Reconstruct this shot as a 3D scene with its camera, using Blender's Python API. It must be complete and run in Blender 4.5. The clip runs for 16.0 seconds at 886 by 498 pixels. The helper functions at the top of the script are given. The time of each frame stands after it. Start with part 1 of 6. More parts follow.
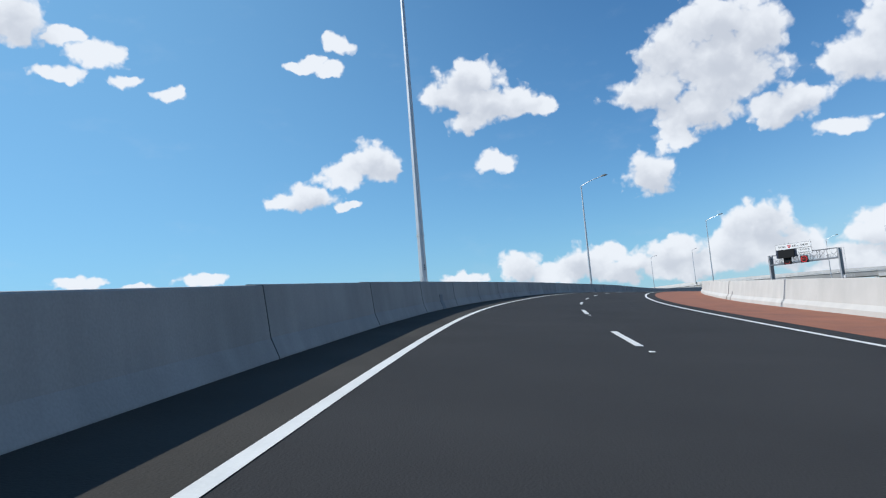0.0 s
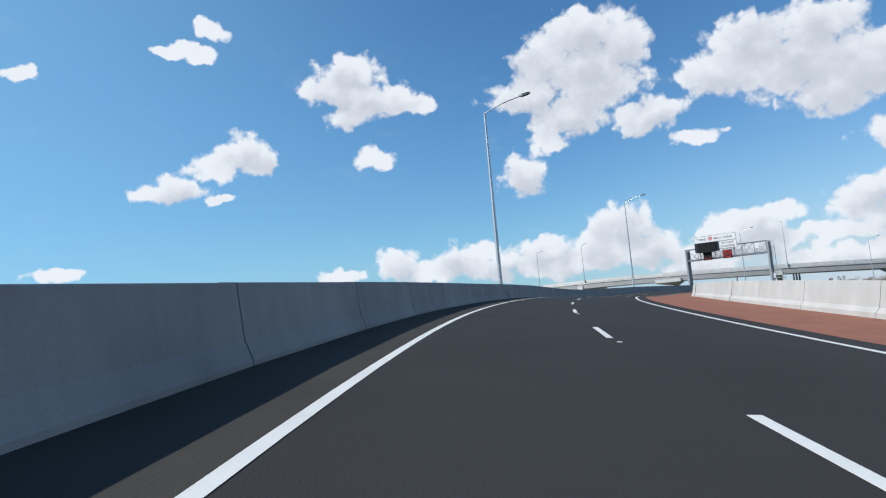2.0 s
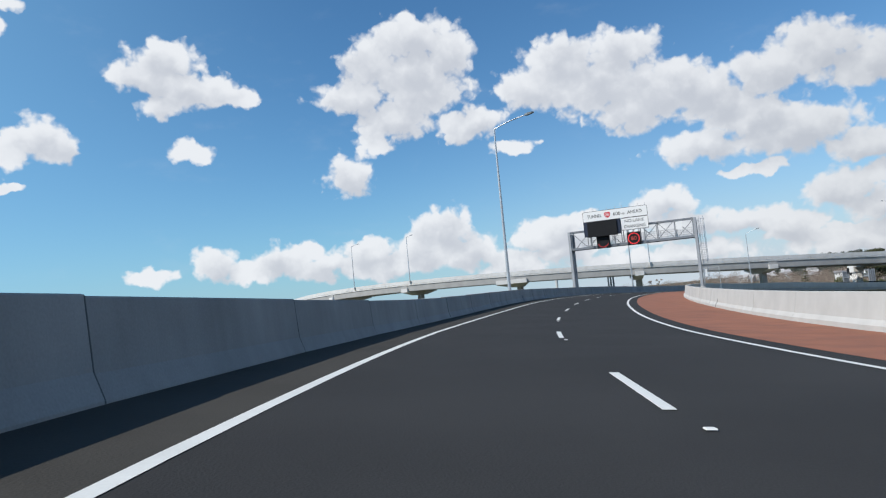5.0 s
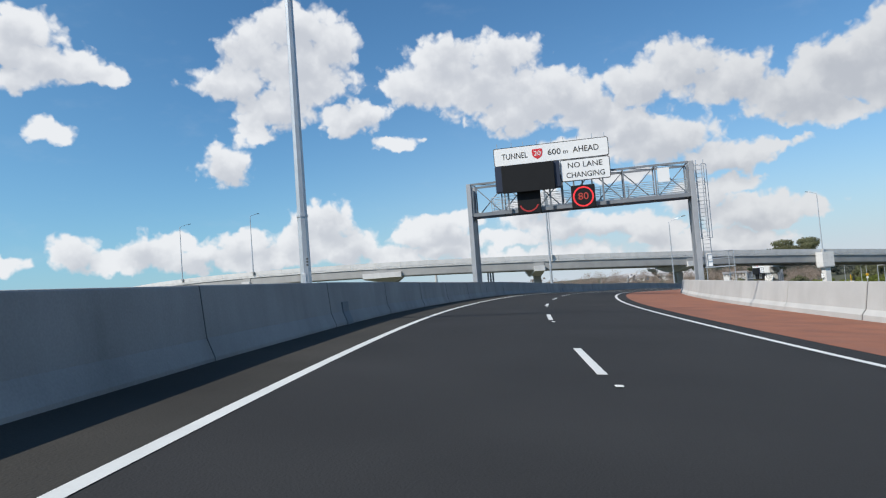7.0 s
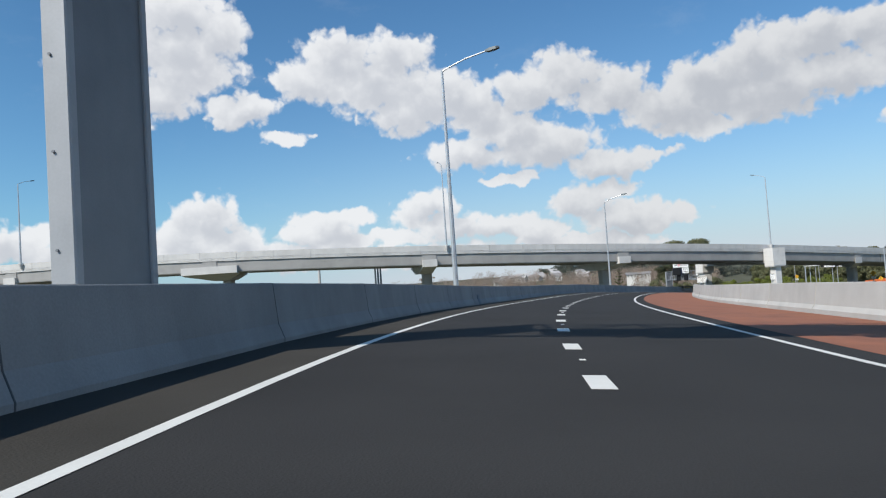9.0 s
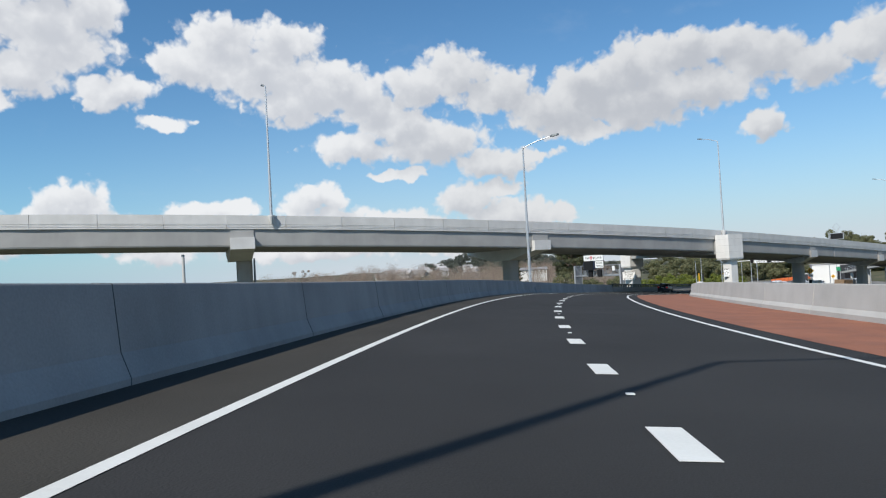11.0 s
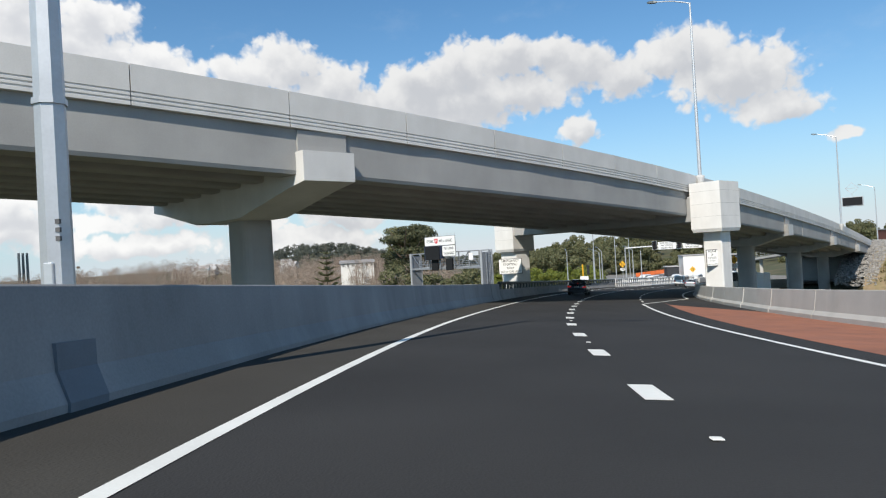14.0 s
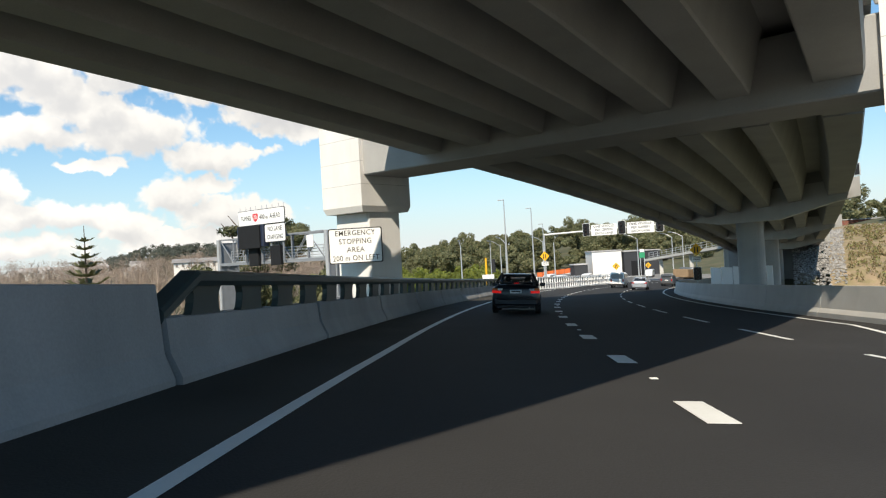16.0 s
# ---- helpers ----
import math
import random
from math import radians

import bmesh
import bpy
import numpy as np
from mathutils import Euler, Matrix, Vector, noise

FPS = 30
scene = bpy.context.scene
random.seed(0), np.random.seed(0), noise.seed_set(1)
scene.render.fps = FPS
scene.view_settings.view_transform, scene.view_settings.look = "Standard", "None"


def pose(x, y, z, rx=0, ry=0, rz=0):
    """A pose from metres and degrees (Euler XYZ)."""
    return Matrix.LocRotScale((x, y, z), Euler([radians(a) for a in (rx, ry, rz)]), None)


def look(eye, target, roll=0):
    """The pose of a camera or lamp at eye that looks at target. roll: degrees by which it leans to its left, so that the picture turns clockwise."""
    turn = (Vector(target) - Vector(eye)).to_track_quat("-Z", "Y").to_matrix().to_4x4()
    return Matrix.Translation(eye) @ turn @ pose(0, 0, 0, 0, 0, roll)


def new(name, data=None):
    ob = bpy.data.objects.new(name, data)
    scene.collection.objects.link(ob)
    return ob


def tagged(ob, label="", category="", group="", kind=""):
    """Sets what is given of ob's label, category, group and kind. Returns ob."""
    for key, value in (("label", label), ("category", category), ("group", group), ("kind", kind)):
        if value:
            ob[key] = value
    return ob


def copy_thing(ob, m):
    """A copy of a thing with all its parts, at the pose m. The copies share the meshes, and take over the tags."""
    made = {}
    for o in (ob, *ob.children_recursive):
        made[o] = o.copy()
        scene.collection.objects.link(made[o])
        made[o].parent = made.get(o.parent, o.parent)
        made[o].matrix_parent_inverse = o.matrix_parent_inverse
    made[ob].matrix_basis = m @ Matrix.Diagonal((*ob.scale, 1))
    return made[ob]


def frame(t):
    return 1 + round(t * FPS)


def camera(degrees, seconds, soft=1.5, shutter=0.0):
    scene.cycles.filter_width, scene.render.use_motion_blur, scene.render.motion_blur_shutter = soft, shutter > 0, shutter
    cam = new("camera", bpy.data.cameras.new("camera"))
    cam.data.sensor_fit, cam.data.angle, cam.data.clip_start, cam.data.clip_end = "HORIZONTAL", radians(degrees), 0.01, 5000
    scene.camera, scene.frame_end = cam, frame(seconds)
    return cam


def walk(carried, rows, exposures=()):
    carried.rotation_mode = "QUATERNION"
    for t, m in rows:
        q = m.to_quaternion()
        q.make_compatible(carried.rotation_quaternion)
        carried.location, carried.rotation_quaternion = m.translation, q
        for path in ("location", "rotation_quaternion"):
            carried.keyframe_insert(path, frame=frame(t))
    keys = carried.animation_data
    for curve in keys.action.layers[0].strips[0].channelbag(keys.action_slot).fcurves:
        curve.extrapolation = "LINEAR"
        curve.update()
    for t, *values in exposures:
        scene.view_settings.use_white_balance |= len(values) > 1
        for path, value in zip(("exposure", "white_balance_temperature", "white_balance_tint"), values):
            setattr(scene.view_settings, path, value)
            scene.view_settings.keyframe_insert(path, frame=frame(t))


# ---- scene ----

# ================= camera and its drive =================
cam = camera(65.2, 16.0, soft=1.2)
ROWS = [
    (0, 0.00, 0.00, 0.00, 0.00, 6.58, 4.65), (0.5, 0.84, 9.87, 0.62, -2.47, 6.36, 4.82),
    (1, 2.05, 19.65, 1.23, -4.83, 6.24, 4.78), (1.5, 3.66, 29.36, 1.74, -7.37, 5.78, 4.99),
    (2, 5.70, 38.98, 2.20, -10.09, 5.52, 4.98), (2.5, 8.18, 48.49, 2.61, -12.91, 5.25, 5.05),
    (3, 11.08, 57.87, 2.99, -15.45, 4.96, 5.08), (3.5, 14.33, 67.16, 3.30, -17.75, 4.76, 5.49),
    (4.25, 20.08, 81.30, 3.62, -21.12, 4.56, 5.63), (5, 26.88, 95.48, 3.79, -24.56, 4.36, 5.18), (5.5, 31.95, 104.77, 3.74, -26.93, 4.16, 4.75),
    (6, 37.43, 113.81, 3.64, -29.40, 3.87, 4.38), (6.5, 43.33, 122.54, 3.80, -31.95, 3.50, 4.20),
    (7, 49.69, 131.07, 3.91, -34.37, 3.23, 4.26), (7.5, 56.25, 139.29, 3.98, -36.55, 3.10, 4.18),
    (8, 63.24, 147.42, 3.94, -38.65, 2.86, 4.22), (8.5, 70.52, 155.31, 3.91, -41.03, 2.67, 3.98),
    (9, 78.04, 162.68, 3.92, -43.42, 2.52, 3.78), (11.5, 119.96, 193.99, 2.87, -54.98, 1.43, 3.06),
    (12, 128.29, 198.97, 2.65, -57.28, 1.34, 3.22), (12.5, 136.92, 203.68, 2.42, -59.52, 1.17, 3.49),
    (13, 145.59, 208.04, 2.16, -61.79, 0.94, 3.39), (13.5, 154.28, 211.92, 1.86, -64.13, 0.66, 3.24),
    (14, 163.19, 215.45, 1.48, -66.46, 0.53, 3.21), (14.5, 172.28, 218.60, 1.01, -68.84, 0.33, 3.21),
    (15, 181.42, 221.31, 0.54, -71.19, 0.29, 3.44), (15.5, 190.52, 223.61, 0.05, -73.47, 0.24, 3.54),
    (16, 199.79, 225.63, -0.42, -75.81, 0.26, 3.35),
]
EXPOSURES = [(0, 0.05, 6250, 10), (3.5, 0.02, 6350, 10), (7, 0.0, 6500, 10), (12, 0.03, 6600, 10), (14.5, 0.25, 6950, 10), (15.3, 0.36, 7250, 10), (16, 0.42, 7350, 10)]
walk(cam, [(t, pose(x, y, z, 0, 0, yaw) @ pose(0, 0, 0, 90 + pitch) @ pose(0, 0, 0, 0, 0, -lean))
           for t, x, y, z, yaw, pitch, lean in ROWS], EXPOSURES)

# ================= sky, clouds, sun =================
SUN_AZ, SUN_EL = 269.5, 43.2      # clockwise from +y, and above the horizon
# clouds as azimuth, elevation, half width and half height in degrees
WEST_CLOUDS = [  # scattered puffs over the start
    (-31.9, 23.9, 2.33, 2.01), (-28.8, 23.0, 1.33, 0.53), (-26.5, 22.1, 2.17, 0.86), (-29.2, 20.7, 1.69, 0.62), (-24.7, 20.2, 1.41, 0.56), (-21.5, 19.3, 1.48, 0.54),
    (-7.6, 23.5, 1.25, 0.76), (-9.8, 22.4, 1.04, 0.55), (-10.9, 21.7, 1.22, 0.47), (-8.8, 21.6, 1.33, 0.52), (3.4, 20.2, 2.78, 1.31), (1.8, 18.9, 2.69, 1.33),
    (5.1, 18.0, 3.56, 1.42), (8.2, 17.5, 2.34, 0.79), (3.1, 16.7, 1.81, 1.17), (5.1, 13.4, 1.79, 0.91), (-5.5, 14.2, 2.37, 1.46), (-8.0, 13.1, 2.06, 0.91),
    (-4.3, 13.7, 1.14, 1.19), (-11.1, 11.5, 2.66, 1.09), (-12.8, 11.4, 1.54, 0.68), (-7.6, 10.7, 0.70, 0.46), (-28.1, 5.5, 1.77, 0.45), (-24.0, 5.1, 1.38, 0.34),
    (-19.3, 5.3, 2.02, 0.53),
]
NORTH_CLOUDS = [  # the first large heap
    (23.1, 21.5, 3.31, 1.77), (26.3, 20.1, 2.42, 2.12), (20.0, 19.5, 2.76, 1.99), (18.1, 17.2, 3.23, 1.33), (23.9, 17.5, 4.22, 2.18), (21.7, 15.3, 3.30, 1.61),
    (19.4, 13.3, 1.60, 1.00), (27.2, 13.9, 2.06, 1.07), (30.9, 12.2, 2.00, 0.62), (17.1, 10.9, 2.26, 1.47),
]
NORTH_BANK = [  # low bank beyond it
    (1.7, 3.9, 2.17, 0.63), (6.2, 4.4, 1.62, 1.28), (8.6, 3.7, 1.82, 0.83), (11.2, 4.4, 1.94, 1.39), (13.4, 5.1, 1.53, 0.93), (14.6, 3.7, 3.26, 1.12),
    (18.5, 4.7, 2.33, 1.30), (19.8, 3.2, 3.72, 1.02), (24.7, 6.0, 2.53, 1.75), (22.9, 4.2, 2.77, 1.62), (26.4, 3.9, 2.72, 1.38), (30.3, 2.6, 2.65, 1.18),
    (32.3, 4.5, 2.61, 1.12), (34.8, 5.0, 1.91, 1.15), (34.4, 3.4, 2.97, 1.33),
]
EAST_CLOUDS = [  # the long broken heap and the layer below it
    (35.8, 18.4, 3.26, 1.96), (40.5, 18.6, 3.30, 1.46), (33.0, 16.6, 2.84, 1.72), (38.5, 16.1, 5.16, 2.28), (40.9, 13.8, 2.82, 1.61), (27.9, 14.6, 2.73, 1.03),
    (54.4, 15.8, 2.72, 2.15), (51.1, 14.8, 2.77, 1.75), (57.9, 14.1, 3.52, 1.98), (65.2, 13.5, 3.23, 1.99), (62.6, 12.2, 4.17, 1.70), (68.2, 11.7, 2.31, 1.39),
    (49.5, 11.9, 3.25, 1.26), (45.9, 10.2, 3.75, 1.28), (52.2, 10.3, 4.57, 1.71), (57.5, 8.4, 3.73, 1.16), (60.6, 8.7, 1.92, 0.53), (49.2, 7.9, 2.32, 0.50),
]
EAST_BANK = [  # low bank beyond the flyover
    (36.5, 5.6, 1.66, 0.74), (33.2, 4.9, 2.73, 1.10), (42.5, 6.1, 2.57, 1.11), (44.3, 4.4, 3.27, 1.16), (41.0, 5.1, 1.87, 0.93), (47.6, 4.2, 2.32, 1.02),
    (54.6, 5.6, 2.47, 1.37), (57.8, 6.1, 2.19, 0.81), (58.5, 4.2, 3.90, 1.26), (62.4, 4.2, 1.87, 0.79), (59.7, 3.1, 1.93, 0.54), (50.8, 3.7, 2.75, 1.02),
    (36.8, 3.7, 6.93, 0.65), (53.4, 2.6, 5.41, 0.55), (42.0, 2.0, 7.0, 1.05), (56.0, 1.8, 5.5, 1.02),
]
FAR_CLOUDS = [  # heaps over the flyover
    (62.4, 12.6, 3.74, 1.78), (65.3, 14.1, 3.24, 1.49), (68.6, 15.1, 2.74, 1.72), (72.3, 15.6, 4.00, 1.69), (69.4, 12.5, 4.99, 2.20), (75.8, 15.6, 2.58, 1.41),
    (78.3, 14.4, 3.76, 1.82), (81.6, 13.1, 2.40, 1.56), (64.6, 10.6, 3.25, 0.90), (73.9, 12.9, 4.38, 1.64), (78.0, 9.5, 1.59, 1.21),
]
LAST_CLOUDS = [  # heaps past the flyover
    (87.1, 14.5, 2.93, 2.06), (84.5, 14.1, 2.59, 1.51), (89.9, 12.3, 4.45, 2.40), (93.0, 9.6, 3.09, 1.24), (97.0, 7.2, 1.26, 0.60),
]
HEARTS = [  # what joins the heaps together
    (23.3, 19.1, 2.83, 1.94), (45.0, 15.4, 2.35, 1.59), (47.5, 13.4, 2.81, 1.34), (46.3, 14.3, 2.68, 1.94), (42.8, 14.5, 3.89, 1.91),
]
UNSEEN_CLOUDS = [  # the same kind of sky behind
    (-60.0, 12.0, 9.0, 3.0), (150.0, 14.0, 12.0, 3.0), (210.0, 10.0, 14.0, 3.0), (300.0, 20.0, 10.0, 3.0), (-50.0, 26.0, 7.0, 3.0),
]
CLOUDS = WEST_CLOUDS + NORTH_CLOUDS + NORTH_BANK + EAST_CLOUDS + EAST_BANK + FAR_CLOUDS + LAST_CLOUDS + HEARTS + UNSEEN_CLOUDS


def build_world():
    w = bpy.data.worlds.new("sky")
    scene.world = w
    w.use_nodes = True
    nt = w.node_tree
    nt.nodes.clear()
    N, L = nt.nodes.new, nt.links.new

    def put(sock, v):
        if isinstance(v, (int, float, tuple)):
            sock.default_value = v
        else:
            L(v, sock)

    def m(op, a, b=0.0, c=0.0, clamp=False):
        n = N("ShaderNodeMath")
        n.operation, n.use_clamp = op, clamp
        for k, v in enumerate((a, b, c)):
            put(n.inputs[k], v)
        return n.outputs[0]

    def v(op, a, b=(0.0, 0.0, 0.0), c=(0.0, 0.0, 0.0), out=0):
        n = N("ShaderNodeVectorMath")
        n.operation = op
        for k, x in enumerate((a, b, c)):
            put(n.inputs[k], x)
        return n.outputs[out]

    def tex(vec, scale, detail, rough):
        n = N("ShaderNodeTexNoise")
        put(n.inputs["Vector"], vec)
        n.inputs["Scale"].default_value, n.inputs["Detail"].default_value, n.inputs["Roughness"].default_value = scale, detail, rough
        return n

    def ramp(x, lo, hi):
        n = N("ShaderNodeMapRange")
        n.interpolation_type = "SMOOTHSTEP"
        put(n.inputs["Value"], x)
        n.inputs["From Min"].default_value, n.inputs["From Max"].default_value = lo, hi
        return n.outputs["Result"]

    sky = N("ShaderNodeTexSky")
    sky.sky_type, sky.sun_disc = "NISHITA", False
    sky.sun_elevation, sky.sun_rotation = radians(SUN_EL), radians(SUN_AZ)
    sky.air_density, sky.dust_density, sky.ozone_density = 1.0, 0.2, 1.0
    way = N("ShaderNodeTexCoord").outputs["Generated"]
    sep = N("ShaderNodeSeparateXYZ")
    L(way, sep.inputs[0])
    az = m("MULTIPLY", m("ARCTAN2", sep.outputs["X"], sep.outputs["Y"]), 180 / math.pi)
    az = m("SUBTRACT", az, m("MULTIPLY", 360.0, m("GREATER_THAN", az, 170.0)))
    az = m("ADD", az, m("MULTIPLY", 360.0, m("LESS_THAN", az, -90.0)))
    el = m("MULTIPLY", m("ARCSINE", sep.outputs["Z"]), 180 / math.pi)
    both = N("ShaderNodeCombineXYZ")
    L(az, both.inputs[0]), L(el, both.inputs[1])
    big = tex(way, 30.0, 3.0, 0.5)
    wob = v("MULTIPLY", v("SUBTRACT", big.outputs["Color"], (0.5, 0.5, 0.5)), (3.0, 2.0, 0.0))
    uv = v("ADD", both.outputs[0], wob)

    def cover(at, blobs):
        best = None
        for a, e, w_, h_ in blobs:
            d = v("LENGTH", v("MULTIPLY_ADD", at, (1 / w_, 1 / h_, 0.0), (-a / w_, -e / h_, 0.0)), out="Value")
            best = d if best is None else m("SMOOTH_MIN", best, d, 0.25)
        return m("SUBTRACT", 1.42, best)

    dens = cover(uv, CLOUDS)
    above = cover(v("ADD", uv, (-0.4, 1.1, 0.0)), [c for c in CLOUDS if c[3] > 1.0])
    vor = N("ShaderNodeTexVoronoi")
    vor.feature = "SMOOTH_F1"
    L(v("ADD", way, v("MULTIPLY", tex(way, 60.0, 2.0, 0.5).outputs["Color"], (0.02, 0.02, 0.02))), vor.inputs["Vector"])
    vor.inputs["Scale"].default_value, vor.inputs["Detail"].default_value, vor.inputs["Roughness"].default_value = 42.0, 2.0, 0.5
    vor.inputs["Smoothness"].default_value = 0.5
    fine = tex(way, 40.0, 5.0, 0.5).outputs["Fac"]
    billow = m("MULTIPLY", m("SUBTRACT", 0.42, vor.outputs["Distance"]), 0.55)
    puff = m("ADD", m("MULTIPLY", m("SUBTRACT", fine, 0.5), 0.62), billow)
    mask = ramp(m("ADD", dens, puff), 0.0, 0.42)
    soft_noise = m("MULTIPLY", m("SUBTRACT", tex(way, 24.0, 3.0, 0.45).outputs["Fac"], 0.5), 1.1)
    wisp = ramp(tex(v("MULTIPLY", way, (1.0, 1.0, 2.2)), 9.0, 6.0, 0.6).outputs["Fac"], 0.56, 0.85)
    shade = ramp(m("ADD", above, m("ADD", soft_noise, m("MULTIPLY", billow, -0.8))), 0.2, 1.6)
    lit = N("ShaderNodeMix")
    lit.data_type = "RGBA"
    L(shade, lit.inputs["Factor"])
    lit.inputs["A"].default_value, lit.inputs["B"].default_value = (8.5, 8.7, 8.95, 1), (5.9, 6.2, 6.75, 1)
    grey = v("SCALE", lit.outputs["Result"])
    east_dim = m("SUBTRACT", 1.0, m("MULTIPLY", ramp(az, 38.0, 64.0), 0.13))      # cloud dimmed to the east, against the rising exposure
    L(east_dim, grey.node.inputs["Scale"])
    thin = N("ShaderNodeMix")
    thin.data_type = "RGBA"
    L(m("MULTIPLY", wisp, 0.10), thin.inputs["Factor"])
    clear = v("MULTIPLY", sky.outputs[0], (0.54, 0.95, 1.21))
    haze = N("ShaderNodeMix")
    haze.data_type = "RGBA"
    L(m("MULTIPLY", m("POWER", 2.718, m("MULTIPLY", m("ABSOLUTE", el), -0.22)), 0.75, clamp=True), haze.inputs["Factor"])
    L(clear, haze.inputs["A"])
    haze.inputs["B"].default_value = (3.5, 5.3, 7.2, 1)
    veil = N("ShaderNodeMix")
    veil.data_type = "RGBA"
    L(m("MULTIPLY", ramp(az, 12.0, 50.0), m("POWER", 2.718, m("MULTIPLY", m("ABSOLUTE", el), -0.20)), clamp=True), veil.inputs["Factor"])
    L(haze.outputs["Result"], veil.inputs["A"])
    veil.inputs["B"].default_value = (6.1, 6.75, 7.4, 1)
    sunward = N("ShaderNodeMix")      # paler sky towards the sun
    sunward.data_type = "RGBA"
    L(m("MULTIPLY", m("SUBTRACT", 1.0, ramp(az, -35.0, 22.0)), 0.45), sunward.inputs["Factor"])
    L(veil.outputs["Result"], sunward.inputs["A"])
    sunward.inputs["B"].default_value = (2.9, 6.0, 8.6, 1)
    L(sunward.outputs["Result"], thin.inputs["A"])
    thin.inputs["B"].default_value = (7.0, 7.4, 8.0, 1)
    mix = N("ShaderNodeMix")
    mix.data_type = "RGBA"
    L(m("MULTIPLY", mask, 0.97), mix.inputs["Factor"]), L(thin.outputs["Result"], mix.inputs["A"]), L(grey, mix.inputs["B"])
    bg, out = N("ShaderNodeBackground"), N("ShaderNodeOutputWorld")
    bg.inputs["Strength"].default_value = 0.10
    L(mix.outputs["Result"], bg.inputs["Color"]), L(bg.outputs[0], out.inputs["Surface"])
    w.cycles.sampling_method, w.cycles.sample_map_resolution = "MANUAL", 512


build_world()
lamp = bpy.data.lights.new("sun", "SUN")
lamp.energy, lamp.angle, lamp.color = 4.6, radians(0.53), (1.0, 0.945, 0.86)
sun = new("sun", lamp)
a_, e_ = radians(SUN_AZ), radians(SUN_EL)
sun.matrix_world = look((math.sin(a_) * math.cos(e_) * 100, math.cos(a_) * math.cos(e_) * 100, math.sin(e_) * 100), (0, 0, 0))


# ================= materials =================
def leafy(mt, share=0.42):
    """Lets part of the light pass through the leaves."""
    nt = mt.node_tree
    b, out = nt.nodes["Principled BSDF"], nt.nodes["Material Output"]
    tr, mx = nt.nodes.new("ShaderNodeBsdfTranslucent"), nt.nodes.new("ShaderNodeMixShader")
    nt.links.new(b.inputs["Base Color"].links[0].from_socket, tr.inputs["Color"])
    mx.inputs[0].default_value = share
    nt.links.new(b.outputs[0], mx.inputs[1]), nt.links.new(tr.outputs[0], mx.inputs[2])
    nt.links.new(mx.outputs[0], out.inputs["Surface"])
    return mt


